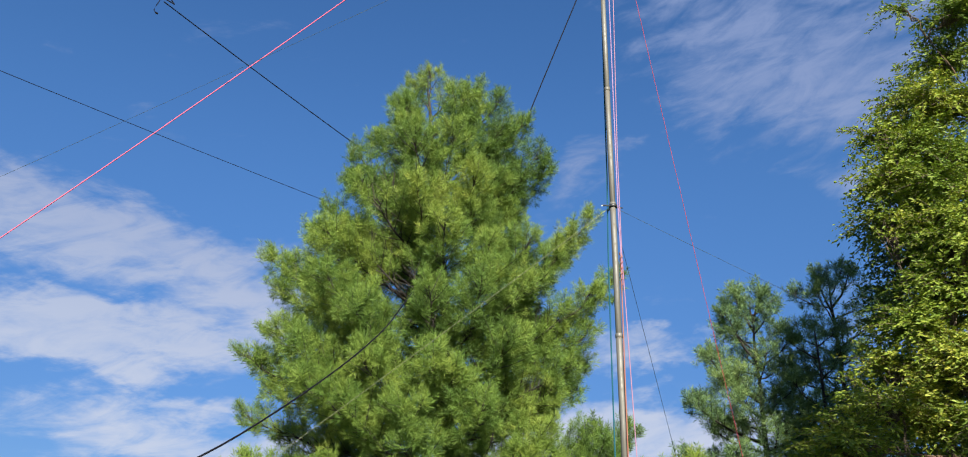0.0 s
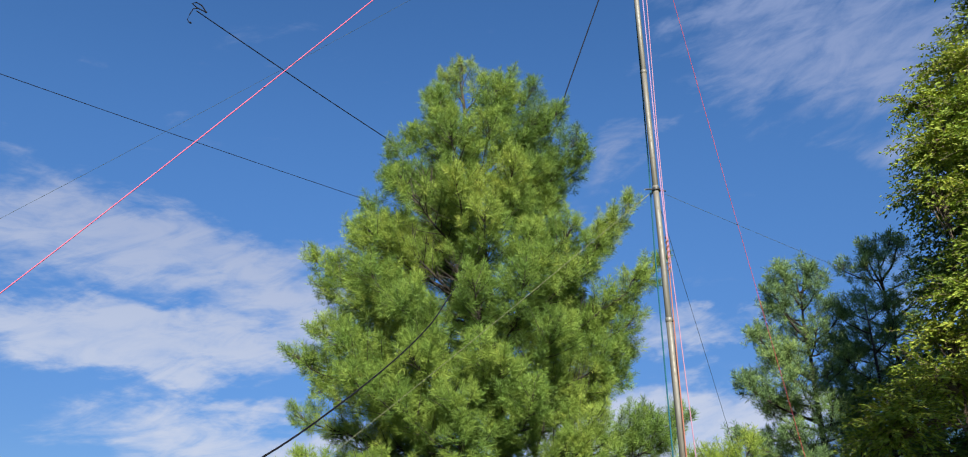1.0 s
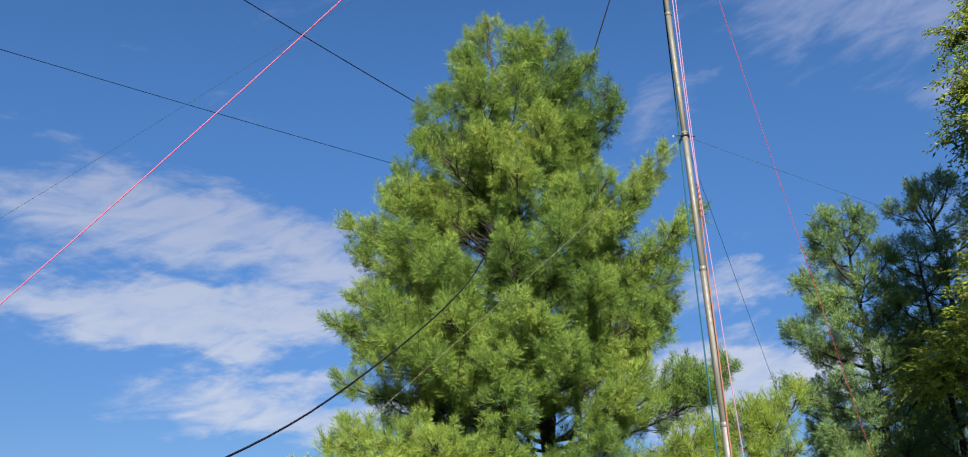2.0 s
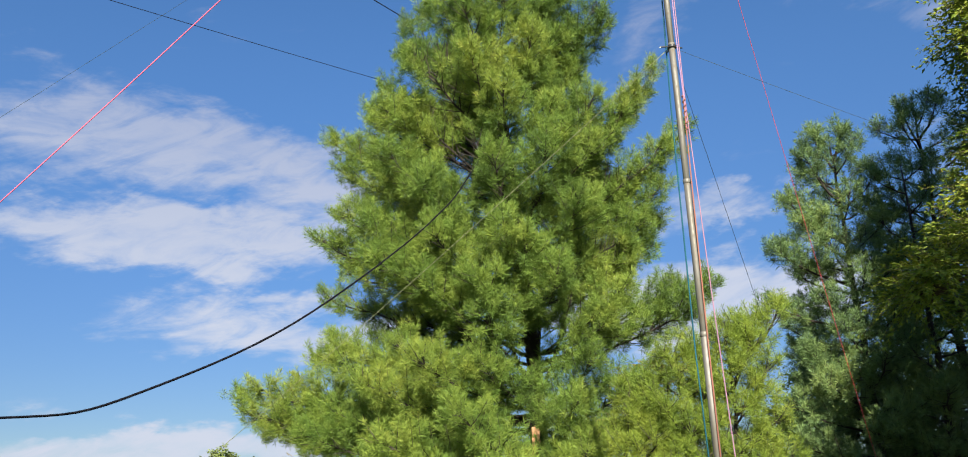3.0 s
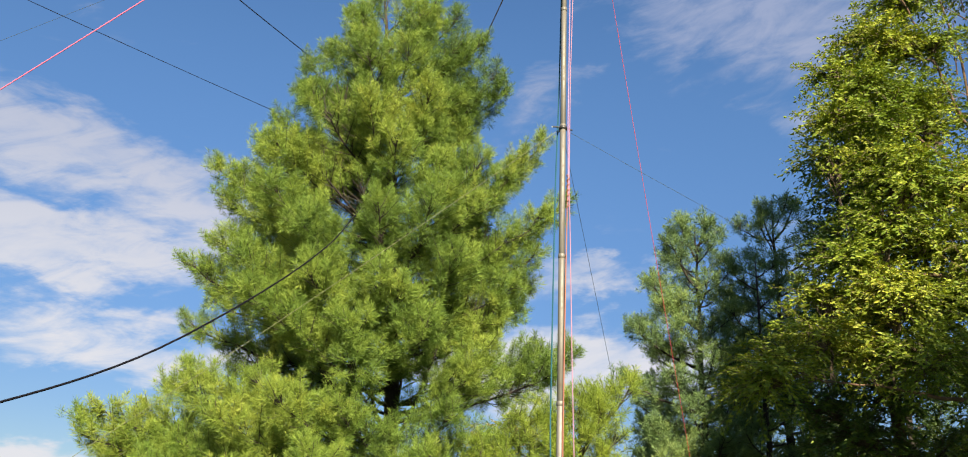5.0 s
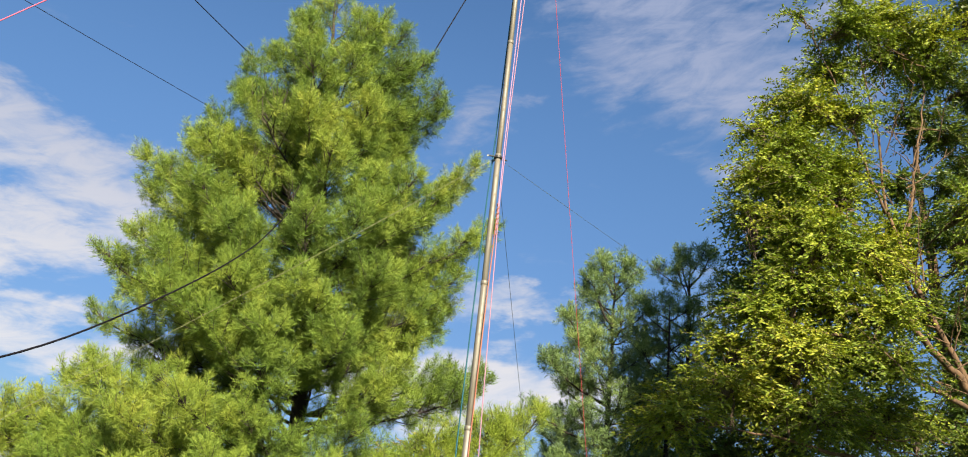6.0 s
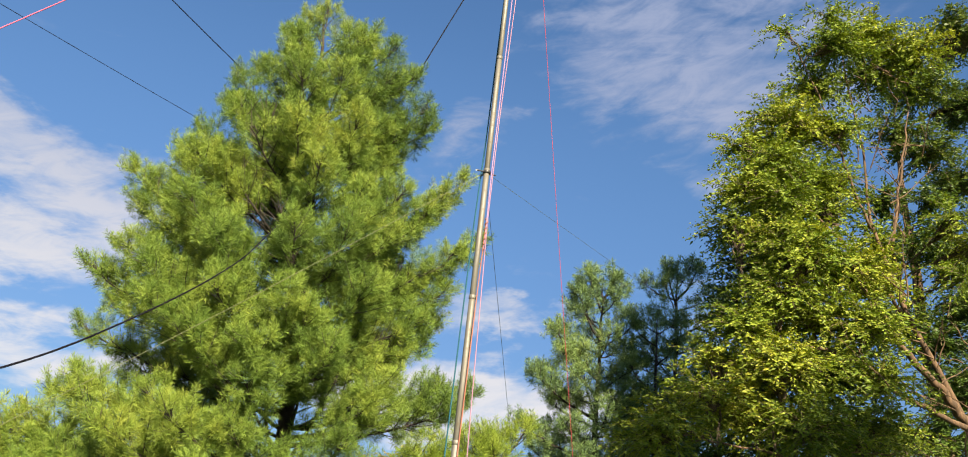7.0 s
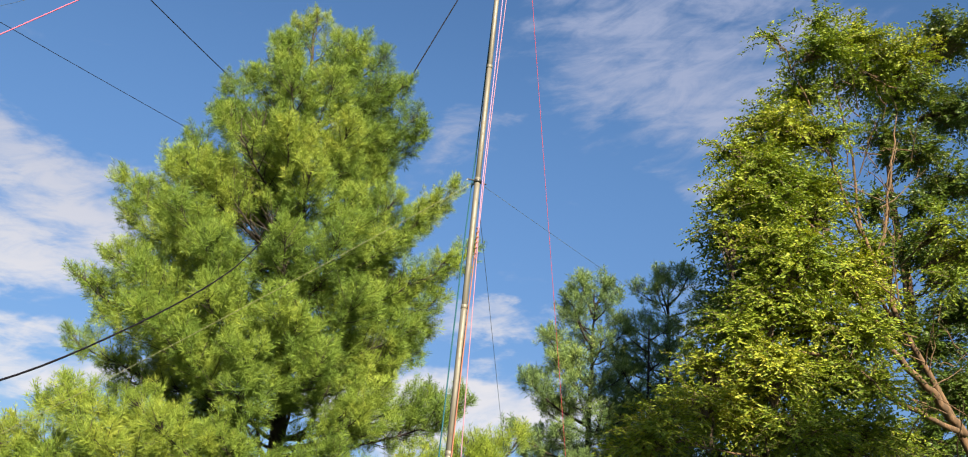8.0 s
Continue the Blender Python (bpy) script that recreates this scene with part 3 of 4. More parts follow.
def broadleaf(label, name, trunk_points, radii, clumps, leaves, leaf_len, per_m, per_twig, group="", forks=()):
    root = thing(name, label, "tree", group)
    p = stem(root, trunk_points, radii, TREE_BARK)
    for points, rr in forks:
        p = np.vstack([p, stem(root, points, rr, TREE_BARK, "fork")])
    for cx, cy, cz, r in clumps:
        c = np.array([cx, cy, cz])
        cost = np.linalg.norm(p - c, axis=1) + 1.2 * np.maximum(0, p[:, 2] - cz + 0.4)
        s = p[np.argmin(cost)]
        leaf_clump(root, s, c, r * 0.62, max(6, int(per_m * r ** 2)), leaves, TWIG_BARK, leaf_len, per_twig, 0.012 + 0.006 * np.linalg.norm(c - s))
    return root


# ---- ground ----
def ground():
    bm = bmesh.new()
    bmesh.ops.create_grid(bm, x_segments=60, y_segments=60, size=1500)
    for v in bm.verts:
        v.co.z = 0.0 if v.co.length < 120 else 1.5 * noise.noise(v.co * 0.004)
    return tagged(part("ground", bm, LAWN, None), "mown green lawn reaching to the horizon", "ground", kind="structure")


ground()
tall_pine()
round_pine("blue-green pine with thin open top behind the mast", 5.3, 16.2, 8.1, 1.8, 62, BLUE_NEEDLES, 0.12, 1.0,
           [(4.64, 15.8, 7.55, 0.8), (4.94, 16.0, 8.1, 0.8), (5.45, 16.0, 8.1, 0.6), (4.15, 15.7, 6.7, 0.8), (4.35, 15.6, 6.2, 0.6), (3.85, 15.7, 5.8, 0.7), (3.6, 15.6, 4.8, 0.5)], spread=0.46, dense=0.75, full=0.55)
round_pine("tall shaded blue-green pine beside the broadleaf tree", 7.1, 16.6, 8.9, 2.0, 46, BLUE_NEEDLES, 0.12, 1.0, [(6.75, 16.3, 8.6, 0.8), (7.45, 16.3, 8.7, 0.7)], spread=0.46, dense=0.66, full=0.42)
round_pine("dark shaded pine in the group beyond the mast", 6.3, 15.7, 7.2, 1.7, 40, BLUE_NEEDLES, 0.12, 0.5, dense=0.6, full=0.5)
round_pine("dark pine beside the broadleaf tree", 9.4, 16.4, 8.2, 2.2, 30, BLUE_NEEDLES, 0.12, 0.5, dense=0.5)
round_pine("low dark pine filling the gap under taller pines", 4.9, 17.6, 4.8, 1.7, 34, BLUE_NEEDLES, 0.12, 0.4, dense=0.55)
round_pine("young yellow-green pine with soft needles", 1.4, 11.0, 3.35, 1.0, 56, YOUNG_NEEDLES, 0.1, 0.4, tufts=YOUNG_TUFTS)
round_pine("young light green pine beside a taller one", 2.0, 10.9, 3.6, 0.8, 54, YOUNG_NEEDLES, 0.1, 0.4, [(2.7, 11.0, 3.8, 0.8), (2.4, 11.0, 3.65, 0.6), (2.25, 10.7, 3.4, 0.6), (2.5, 10.9, 3.1, 0.6)], tufts=YOUNG_TUFTS)
round_pine("small yellow-green pine under the tall pine", 0.95, 11.1, 2.9, 1.05, 48, YOUNG_NEEDLES, 0.1, 0.4, tufts=YOUNG_TUFTS)

leaning_tree = broadleaf("broadleaf tree with yellow-green leaves and a leaning brown trunk", "broadleaf_tree",
          [(11.4, 12.3, -0.1), (10.9, 12.2, 2.5), (10.1, 12.0, 4.9), (9.15, 12, 6.6), (8.62, 12, 8.1), (8.57, 12, 9.5), (8.3, 12, 11.6)], [0.12, 0.09, 0.062, 0.042, 0.028, 0.02, 0.01],
          [(8.1, 12.2, 8.9, 0.4), (8.9, 12.3, 8.0, 0.35), (8.4, 12.4, 7.6, 0.35), (6.5, 11.2, 7.9, 0.4), (6.5, 11.1, 7.3, 0.45), (7.86, 11.60, 11.43, 0.55), (8.04, 11.90, 12.32, 0.3), (7.81, 12.20, 10.87, 0.55), (8.67, 11.75, 11.87, 0.55), (9.01, 12.05, 11.33, 0.6), (9.43, 11.60, 11.68, 0.6), (7.07, 11.90, 11.72, 0.2), (7.04, 12.20, 10.11, 0.45), (7.12, 11.75, 9.69, 0.55), (6.36, 12.05, 9.26, 0.4), (6.57, 11.60, 8.78, 0.5), (7.39, 11.90, 8.74, 0.6), (7.15, 12.20, 8.42, 0.55), (7.94, 11.75, 9.74, 0.5), (7.85, 12.05, 8.31, 0.5), (6.12, 11.60, 8.18, 0.45), (6.04, 11.90, 7.61, 0.4), (6.90, 12.20, 7.69, 0.6),
           (6.65, 11.00, 6.91, 0.7), (7.56, 11.30, 6.98, 0.65), (8.28, 11.60, 6.89, 0.5), (6.40, 11.15, 6.33, 0.55), (7.07, 11.45, 6.14, 0.7), (7.64, 11.00, 5.95, 0.6), (5.97, 11.30, 5.73, 0.55), (5.62, 11.60, 5.29, 0.4), (6.35, 11.15, 5.19, 0.7), (7.31, 11.45, 5.22, 0.7), (7.87, 11.00, 5.19, 0.5), (5.28, 11.30, 4.63, 0.5), (6.08, 11.60, 4.53, 0.7), (4.62, 11.15, 4.17, 0.45), (4.48, 11.45, 3.91, 0.4), (6.60, 11.00, 4.32, 0.7), (7.65, 11.30, 4.46, 0.7), (8.57, 11.60, 4.58, 0.4), (9.54, 11.15, 8.07, 0.4), (10.08, 11.45, 7.79, 0.45), (9.45, 11.00, 7.09, 0.3)],
          LEAVES, 0.08, 340, 32,
          forks=[([(9.15, 12.0, 6.6), (8.3, 11.7, 7.1), (7.3, 11.5, 7.9), (6.3, 11.6, 8.4)], [0.034, 0.026, 0.018, 0.01]), ([(10.1, 12.0, 4.9), (8.9, 11.5, 5.0), (7.4, 11.2, 5.5), (6.0, 11.3, 5.7)], [0.05, 0.04, 0.03, 0.012]),
                 ([(10.5, 12.1, 3.7), (8.9, 11.5, 3.4), (7.2, 11.1, 3.8), (5.5, 11.3, 4.0)], [0.05, 0.04, 0.03, 0.012]), ([(8.6, 12.0, 8.1), (8.1, 11.8, 9.0), (7.8, 11.8, 10.0), (7.4, 11.8, 11.0)], [0.026, 0.02, 0.016, 0.008]),
                 ([(10.1, 12.0, 4.9), (9.5, 11.8, 5.4), (8.84, 11.7, 5.9), (8.2, 11.5, 6.6)], [0.08, 0.06, 0.05, 0.02]),
                 ([(9.15, 12.05, 6.6), (9.2, 12.3, 8.0), (9.6, 12.4, 9.6), (9.9, 12.4, 11.0)], [0.04, 0.03, 0.022, 0.01])])
def bare_twigs(tree, lo, hi, count):
    """Dead leafless twigs that stick out of the lower crown."""
    for _ in range(count):
        p = np.array([rng.uniform(a, b) for a, b in zip(lo, hi)])
        d = unit(np.array([rng.uniform(-1, 0.3), rng.uniform(-0.5, 0.3), rng.uniform(-0.1, 0.7)]))
        length = rng.uniform(0.5, 1.2)
        h = Heap()
        h.tube(p + d * np.linspace(0, length, 5)[:, None] + np.cumsum(rng.normal(0, 0.025, (5, 3)), 0), np.linspace(0.012, 0.003, 5), 5)
        for f in (0.4, 0.65, 0.85):
            q = p + d * length * f
            e = q + unit(d + rng.normal(0, 0.7, 3)) * length * 0.3
            h.tube(np.array([q, (q + e) / 2 + rng.normal(0, 0.01, 3), e]), [0.005, 0.004, 0.002], 3, cap=False)
        heap_part("bare_twig", h, TREE_BARK, tree)


bare_twigs(leaning_tree, (7.6, 10.6, 3.9), (9.8, 11.6, 6.6), 34)
bare_twigs(leaning_tree, (8.3, 11.4, 7.4), (9.6, 12.0, 11.4), 22)
# shaded foliage at the right: its darkness is toned into the leaf colour
broadleaf("shaded broadleaf tree behind the leaning one, leaves coloured dark", "broadleaf_tree",
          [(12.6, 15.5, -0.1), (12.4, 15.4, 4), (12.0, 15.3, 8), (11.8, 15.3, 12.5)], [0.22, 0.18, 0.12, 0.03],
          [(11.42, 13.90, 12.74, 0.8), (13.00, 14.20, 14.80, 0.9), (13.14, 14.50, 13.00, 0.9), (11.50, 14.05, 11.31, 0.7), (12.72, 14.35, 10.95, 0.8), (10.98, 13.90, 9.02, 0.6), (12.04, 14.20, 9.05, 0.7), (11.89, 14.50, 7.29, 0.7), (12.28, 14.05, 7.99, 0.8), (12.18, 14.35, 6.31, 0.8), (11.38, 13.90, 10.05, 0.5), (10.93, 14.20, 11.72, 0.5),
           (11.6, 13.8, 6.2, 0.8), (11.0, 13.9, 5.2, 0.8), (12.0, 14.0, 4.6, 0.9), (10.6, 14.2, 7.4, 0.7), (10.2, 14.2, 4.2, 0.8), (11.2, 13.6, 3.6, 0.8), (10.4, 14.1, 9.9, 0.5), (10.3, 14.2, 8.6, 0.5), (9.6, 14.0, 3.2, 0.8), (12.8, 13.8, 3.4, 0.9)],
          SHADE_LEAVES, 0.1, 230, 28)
# stands in for the crown's shaded left edge, shade given by dark leaves
broadleaf("dark-leaved tree for the shaded left edge of the yellow-green crown", "broadleaf_tree",
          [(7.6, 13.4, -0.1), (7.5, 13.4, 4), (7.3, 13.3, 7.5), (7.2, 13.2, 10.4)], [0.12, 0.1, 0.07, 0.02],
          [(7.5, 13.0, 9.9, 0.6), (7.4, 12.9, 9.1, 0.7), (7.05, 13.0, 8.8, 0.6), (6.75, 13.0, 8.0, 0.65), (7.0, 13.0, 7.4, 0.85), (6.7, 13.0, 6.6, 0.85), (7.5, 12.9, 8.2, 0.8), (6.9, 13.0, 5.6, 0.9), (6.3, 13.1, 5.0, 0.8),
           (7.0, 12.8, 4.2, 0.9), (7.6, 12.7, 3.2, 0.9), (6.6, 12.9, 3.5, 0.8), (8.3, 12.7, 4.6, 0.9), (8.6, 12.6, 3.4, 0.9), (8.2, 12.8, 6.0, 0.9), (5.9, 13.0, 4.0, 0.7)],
          SHADED_EDGE_LEAVES, 0.095, 150, 26)
# unseen tree added behind the camera to shade the foot of the group
broadleaf("tall leafy tree added unseen behind the camera to shade the group", "added_shade_tree", [(10.0, -3.4, -0.1), (9.9, -3.3, 4.5), (9.8, -3.2, 9), (9.8, -3.2, 11.4)], [0.26, 0.2, 0.14, 0.03],
          [(x, -3.0 - 0.2 * (k % 2), z, r) for k, (x, z, r) in enumerate(((6.9, 12.8, 1.3), (7.6, 11.9, 1.8), (9.8, 12.3, 1.9), (12.0, 12.2, 1.9), (6.9, 10.8, 1.9), (8.9, 10.6, 1.9), (10.9, 10.0, 1.9), (13.0, 10.0, 1.9), (7.3, 9.0, 1.9), (9.5, 8.6, 1.9), (11.8, 8.4, 1.9), (8.2, 7.2, 1.9), (10.8, 7.0, 1.9)))],
          SHADE_LEAVES, 0.2, 36, 22)
# shrubs added to close sky gaps; leaf colour carries the shade there
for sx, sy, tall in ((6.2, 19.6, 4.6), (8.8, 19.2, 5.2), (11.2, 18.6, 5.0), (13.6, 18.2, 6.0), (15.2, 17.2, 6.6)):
    broadleaf("dense shrub behind the pines, leaves coloured dark for shade", "broadleaf_shrub", [(sx, sy, -0.1), (sx, sy, 1.6), (sx, sy, tall - 0.8)], [0.09, 0.07, 0.03],
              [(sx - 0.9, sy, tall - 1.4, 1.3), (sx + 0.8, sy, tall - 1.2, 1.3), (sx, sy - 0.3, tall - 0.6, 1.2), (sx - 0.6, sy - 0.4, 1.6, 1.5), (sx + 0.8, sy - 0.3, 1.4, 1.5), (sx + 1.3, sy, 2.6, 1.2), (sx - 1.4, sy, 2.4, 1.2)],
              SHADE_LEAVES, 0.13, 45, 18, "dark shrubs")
broadleaf("bright green leafy shrub behind the young pines", "broadleaf_shrub", [(5.2, 20, -0.1), (5.1, 20, 1.5), (5.0, 20, 3.0)], [0.09, 0.07, 0.03],
          [(4.5, 19.8, 3.2, 0.8), (5.2, 19.8, 4.0, 0.8), (5.9, 19.8, 3.2, 0.8), (5.0, 19.4, 2.2, 0.9), (3.9, 19.8, 2.4, 0.8)], FAR_LEAVES, 0.11, 60, 16)
broadleaf("yellowing autumn shrub behind the tall pine", "broadleaf_shrub", [(2.0, 21, -0.1), (2.0, 21, 2.0), (1.9, 21, 4.0)], [0.09, 0.07, 0.03],
          [(1.5, 21, 4.2, 0.8), (2.4, 21, 4.4, 0.8), (1.9, 20.8, 3.2, 0.9), (0.9, 21, 3.2, 0.8)], AUTUMN_LEAVES, 0.11, 60, 16)
broadleaf("distant round green tree under the horizon clouds", "distant_tree", [(-18.0, 45, -0.1), (-18, 45, 2.0), (-18, 45, 4.0)], [0.2, 0.16, 0.06],
          [(-18.1, 45, 4.3, 0.8), (-18.9, 45, 3.9, 0.9), (-17.2, 45, 3.7, 0.9), (-19.8, 45, 3.2, 0.9), (-16.4, 45, 3.1, 0.8), (-18.2, 44.6, 3.0, 1.2), (-20.4, 45, 2.6, 0.9)], FAR_LEAVES, 0.2, 80, 18, "distant trees")
broadleaf("distant yellowing tree in front of low clouds", "distant_tree", [(-14.2, 46, -0.1), (-14.2, 46, 2.0), (-14.2, 46, 3.6)], [0.18, 0.14, 0.05],
          [(-14.6, 46, 3.9, 0.6), (-13.6, 46, 3.5, 0.7), (-12.8, 46, 3.5, 0.7), (-14.9, 46, 2.9, 0.8), (-13.3, 46, 2.8, 0.9), (-11.9, 46, 3.2, 0.7)], AUTUMN_LEAVES, 0.17, 60, 14, "distant trees")


# ---- mast ----
MAST = (1.1, 6.71)


def ring(bm, r, z0, z1, bevel=0.004, segments=28):
    """A short round sleeve with softened rims."""
    prof = [(r - bevel, z0), (r, z0 + bevel), (r, z1 - bevel), (r - bevel, z1)]
    loops = []
    for pr, pz in prof:
        loops.append([bm.verts.new((pr * math.cos(k * 2 * math.pi / segments), pr * math.sin(k * 2 * math.pi / segments), pz)) for k in range(segments)])
    for a, b in zip(loops, loops[1:]):
        for k in range(segments):
            f = bm.faces.new((a[k], a[(k + 1) % segments], b[(k + 1) % segments], b[k]))
            f.smooth = True
    bm.faces.new(list(reversed(loops[0])))
    bm.faces.new(loops[-1])


def mast():
    root = thing("antenna_mast", "slender weathered steel mast of stacked tube sections", "mast")
    root.location = (*MAST, 0)
    joints = [0.0, 1.56, 2.74, 3.92, 5.09, 6.27, 7.45, 8.63, 9.81]
    for k, (z0, z1) in enumerate(zip(joints, joints[1:])):
        r = 0.0285 - 0.0012 * k
        bm = bmesh.new()
        ring(bm, r, z0, z1, 0.002)
        part("tube_section", bm, STEEL, root)
        bm = bmesh.new()
        ring(bm, r + 0.0035, z1 - 0.025, z1 + 0.012, 0.003)
        part("joint_sleeve", bm, STEEL, root)
    bm = bmesh.new()
    ring(bm, 0.036, 5.055, 5.08, 0.003)
    clamp = part("guy_ring", bm, BLACK_PLASTIC, root, "black guy clamp with bolts")
    for a in (-2.9, 0.3, 1.9):
        bm = bmesh.new()
        bmesh.ops.create_cone(bm, segments=10, radius1=0.007, radius2=0.006, depth=0.07, cap_ends=True,
                              matrix=Matrix.Translation((0.062 * math.cos(a), 0.062 * math.sin(a), 5.068)) @ Euler((0, math.pi / 2, 0)).to_matrix().to_4x4() if abs(a) > 2.5 else
                              Matrix.Translation((0.055 * math.cos(a), 0.055 * math.sin(a), 5.068)) @ Euler((0, math.pi / 2, a)).to_matrix().to_4x4())
        part("bolt", bm, BLACK_PLASTIC, clamp)
    bm = bmesh.new()
    bmesh.ops.create_uvsphere(bm, u_segments=10, v_segments=8, radius=0.004, matrix=Matrix.Translation((-0.095, -0.02, 5.062)) @ Matrix.Diagonal((1.5, 1, 1, 1)))
    part("cap", bm, WHITE_PLASTIC, clamp, "small white end cap")
    bm = bmesh.new()
    ring(bm, 0.06, -0.01, 0.05, 0.006)
    part("base", bm, STEEL, root)
    return root


mast()


def rope(name, label, category, points, radius, mat, group="", sides=6):
    h = Heap()
    h.tube(points, radius, sides)
    return tagged(heap_part(name, h, mat, None, smooth=True), label, category, group)


def hang(a, b, sag, n=40, wobble=0.0):
    k = np.linspace(0, 1, n)[:, None]
    p = np.array(a) + (np.array(b) - np.array(a)) * k - np.array([0, 0, 4 * sag]) * k * (1 - k)
    if wobble:
        p[1:-1] += np.cumsum(rng.normal(0, wobble, (n - 2, 3)), 0) * np.sin(np.pi * k[1:-1])
    return p


TOP = (1.1, 6.71, 9.8)
COLLAR = (1.09, 6.71, 5.07)
rope("guy_rope", "bright pink guy rope from mast top to the lawn", "rope", hang(TOP, (-10.81, 7.65, -0.5), 0.342), 0.0054, PINK_CORD, "guy ropes")
rope("guy_rope", "thin pink-red guy rope running down behind the mast", "rope", hang(TOP, (4.47, 13.05, 0.0), 0.14), 0.0028, RED_CORD, "guy ropes")
rope("guy_rope", "thin dark guy cord from the mast clamp to the ground", "rope", hang(COLLAR, (4.29, 15.28, 0.0), 0.0), 0.0021, DARK_CORD, "guy ropes")
rope("guy_rope", "thin dark guy cord stretched toward the broadleaf tree", "rope", hang(COLLAR, (18.36, 11.54, 0.0), 0.33), 0.0015, DARK_CORD, "guy ropes")
rope("guy_rope", "thin green-grey guy cord passing before the tall pine", "rope", hang(COLLAR, (-7.52, 11.25, 0.0), 0.143), 0.003, GREY_CORD, "guy ropes")
rope("guy_rope", "faint thin dark guy cord high beside the mast", "rope", hang((1.1, 6.71, 8.6), (-14.76, 7.63, 0.0), 0.289), 0.0015, DARK_CORD, "guy ropes")

# coaxial cable: comes down through the pine's crown and sags past the camera
def spline(points, n):
    p = np.array(points, float)
    p = np.vstack([2 * p[0] - p[1], p, 2 * p[-1] - p[-2]])
    out = []
    for a, b, c, d in zip(p, p[1:], p[2:], p[3:]):
        k = np.linspace(0, 1, n, endpoint=False)[:, None]
        out.append(0.5 * (2 * b + (c - a) * k + (2 * a - 5 * b + 4 * c - d) * k ** 2 + (3 * b - a - 3 * c + d) * k ** 3))
    return np.vstack([*out, p[-2:-1]])


rope("feed_cable", "black coaxial feed cable sagging through the pine crown", "cable",
     spline([(-3.1, 0.9, 2.61), (-2.33, 2.2, 1.95), (-1.97, 3.4, 1.99), (-1.87, 4.3, 2.19), (-1.64, 6.2, 2.96), (-1.22, 9.20, 4.60), (-0.92, 11.20, 6.05), (0.55, 13.20, 9.59), (0.84, 13.50, 10.63), (1.8, 14.2, 13.73)], 8), np.linspace(0.0036, 0.0115, 73), BLACK_CABLE)

# antenna wires that run into the pine
rope("antenna_wire", "thin black antenna wire tied into the pine", "wire", hang((-4.19, 9.0, 9.07), (-1.85, 12.7, 8.97), 0.02), 0.0075, BLACK_CABLE, "antenna wires")
rope("antenna_wire", "long thin black antenna wire ending at the pine", "wire", hang((-8.07, 6.4, 7.69), (-2.49, 13.3, 8.37), 0.03), 0.0045, BLACK_CABLE, "antenna wires")


def insulator():
    """The wire's end: a loop, a knot and a loose tail."""
    root = thing("wire_end_insulator", "black wire end with knot, loop and loose hanging tail", "insulator")
    e = np.array((-4.19, 9.0, 9.07))
    h = Heap()
    h.tube(e + np.array([(0.12, 0.05, 0.0), (0.06, 0.03, 0.03), (0.0, 0, 0.05), (-0.06, -0.03, 0.10), (-0.02, 0, 0.14), (0.05, 0.02, 0.10), (0.09, 0.04, 0.04), (0.12, 0.05, 0.0)]), 0.008, 6)
    heap_part("loop", h, BLACK_CABLE, root)
    h = Heap()
    h.tube(e + np.array([(0.02, 0, 0.04), (-0.04, -0.02, 0.02), (-0.07, -0.03, -0.08), (-0.09, -0.03, -0.16), (-0.06, -0.02, -0.2)]), 0.006, 6)
    heap_part("tail", h, BLACK_CABLE, root)
    h = Heap()
    h.tube(e + np.array([(-0.07, -0.02, -0.195), (-0.05, -0.02, -0.205), (-0.035, -0.01, -0.21)]), [0.009, 0.014, 0.009], 8)
    heap_part("knot", h, BLACK_CABLE, root)
    return root


insulator()

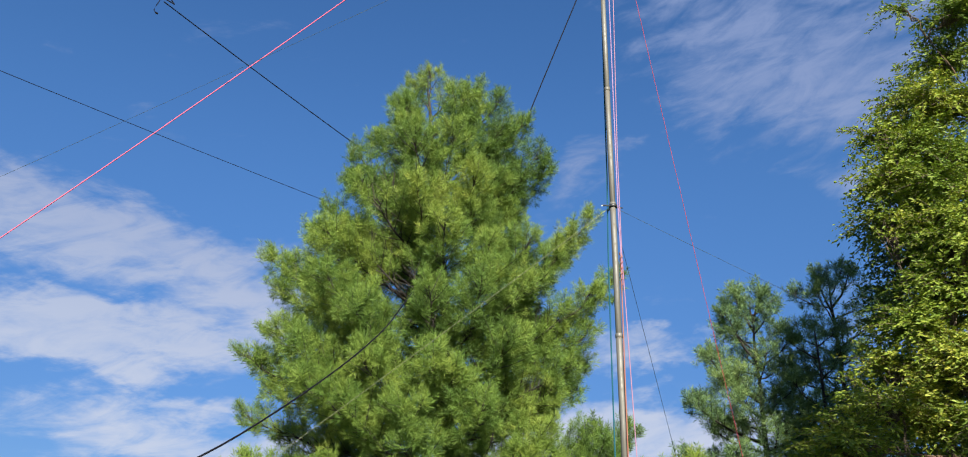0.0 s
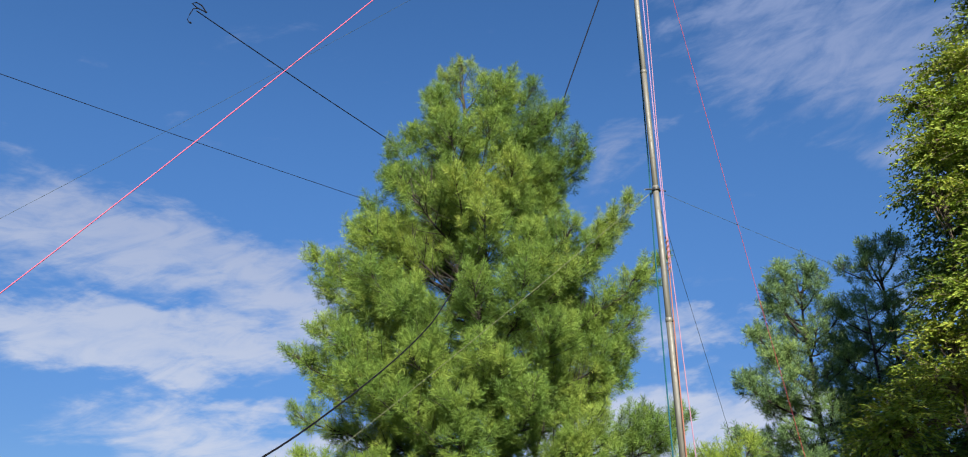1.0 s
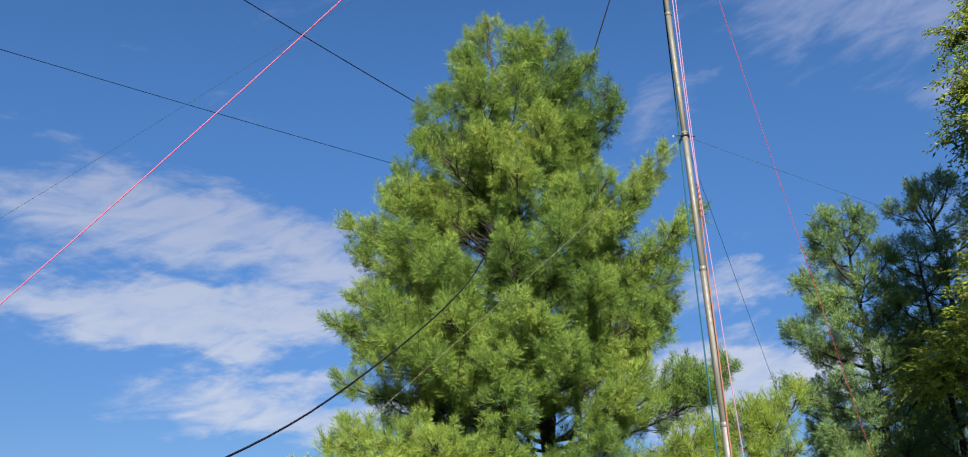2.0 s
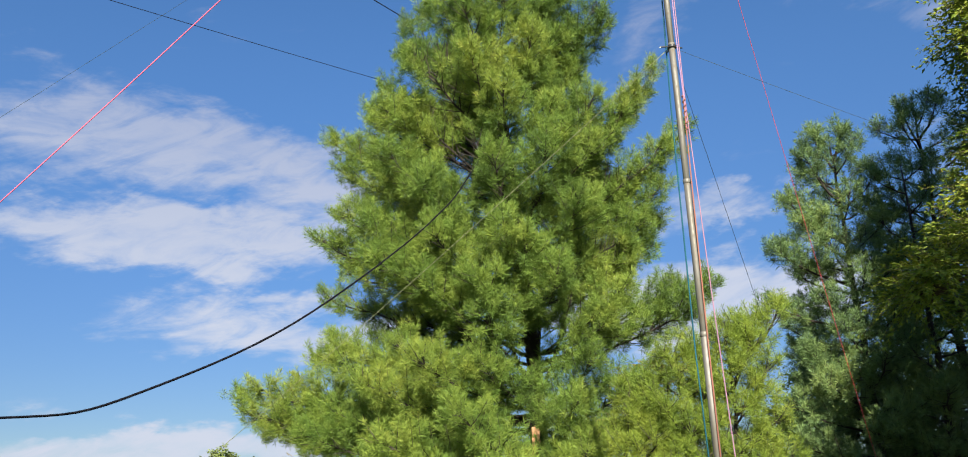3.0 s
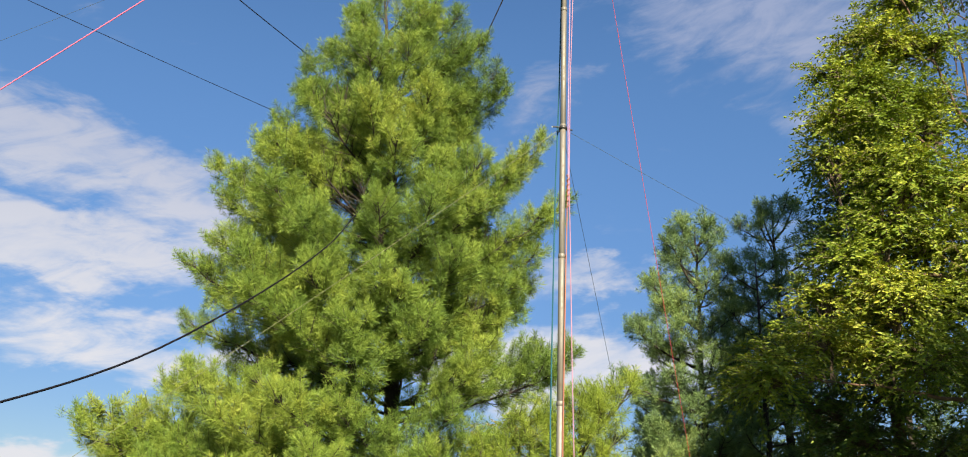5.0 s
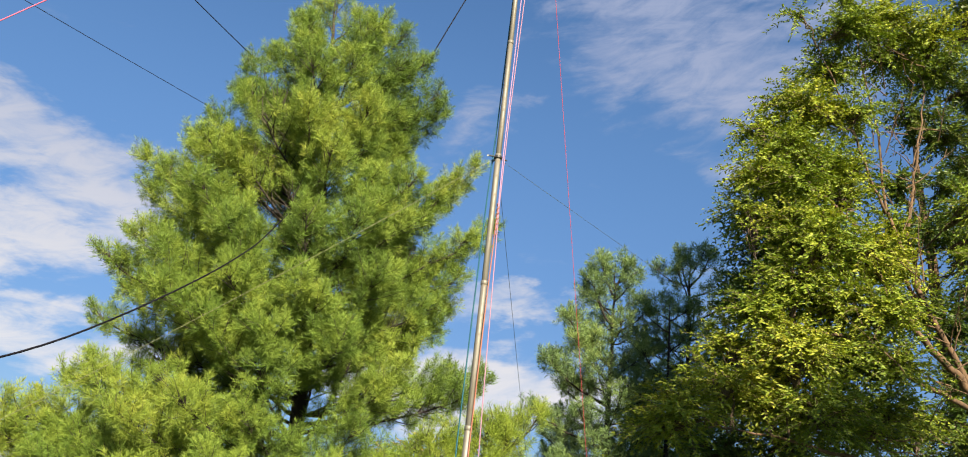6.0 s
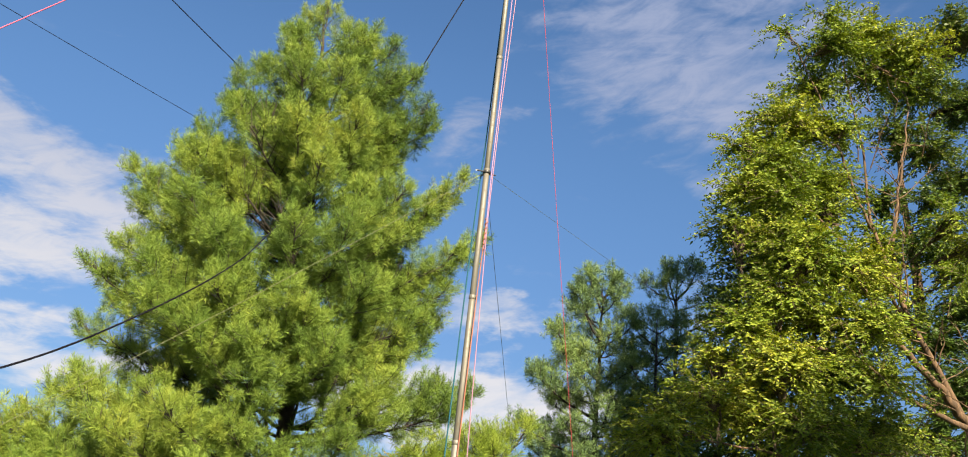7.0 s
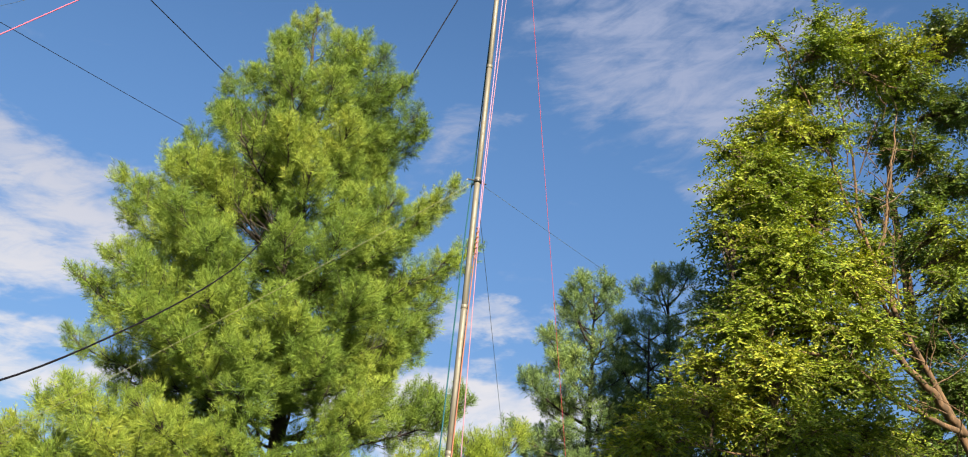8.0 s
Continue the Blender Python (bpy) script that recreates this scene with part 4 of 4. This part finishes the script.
# cords that run down along the mast
MX, MY = MAST
rope("halyard", "lilac and white halyard cord running up the mast", "rope", [(MX + 0.05, MY - 0.02, 9.6), (MX + 0.055, MY - 0.03, 7.4), (MX + 0.038, MY - 0.03, 5.1), (MX + 0.044, MY - 0.03, 4.5), (MX + 0.04, MY - 0.03, 4.3)], 0.0055, LILAC_CORD, "halyards")
rope("halyard", "pale pink halyard cord with white flecks", "rope", [(MX + 0.09, MY - 0.01, 9.6), (MX + 0.098, MY - 0.02, 7.4), (MX + 0.058, MY - 0.02, 5.6), (MX + 0.05, MY - 0.03, 4.6), (MX + 0.058, MY - 0.05, 4.1), (MX + 0.075, MY - 0.08, 3.0), (MX + 0.1, MY - 0.1, 1.9), (MX + 0.12, MY - 0.12, 1.0)], 0.004, PINK_FLECK, "halyards")
rope("halyard", "teal flecked cord hanging beside the mast", "rope", [(MX + 0.01, MY + 0.04, 9.6), (MX - 0.012, MY + 0.045, 7.0), (MX - 0.03, MY + 0.05, 5.4), (MX - 0.05, MY + 0.05, 4.6), (MX - 0.06, MY + 0.05, 3.6), (MX - 0.07, MY + 0.03, 2.6), (MX - 0.05, MY, 1.2)], 0.0062, TEAL_CORD, "halyards")
rope("halyard", "orange cord bound tight along the lower mast", "rope", [(MX + 0.044, MY - 0.03, 4.62), (MX + 0.036, MY - 0.03, 4.3), (MX + 0.026, MY - 0.034, 3.6), (MX + 0.016, MY - 0.036, 2.6), (MX + 0.01, MY - 0.036, 1.2)], 0.0055, ORANGE_CORD, "halyards")
h = Heap()
zz = np.linspace(4.32, 4.62, 40)
h.tube(np.c_[MX + 0.044 + 0.012 * np.cos(zz * 130), MY - 0.03 + 0.012 * np.sin(zz * 130), zz], 0.0055, 6)
tagged(heap_part("rope_knot", h, ORANGE_CORD, None), "orange cord whipping wound round the halyards", "knot")


# ---- wooden post by the pine trunk ----
def post():
    root = thing("wooden_post", "orange-brown timber post of two boards beside the pine trunk", "post")
    root.location = (-0.38, 12.0, 0)
    for dx, top in ((-0.026, 2.55), (0.026, 2.53)):
        bm = bmesh.new()
        bmesh.ops.create_cube(bm, size=1, matrix=Matrix.Translation((dx, 0, top / 2)) @ Matrix.Diagonal((0.048, 0.09, top, 1)))
        bmesh.ops.bevel(bm, geom=bm.edges[:], offset=0.005, segments=2, affect='EDGES')
        part("board", bm, TIMBER, root)
    return root


post()
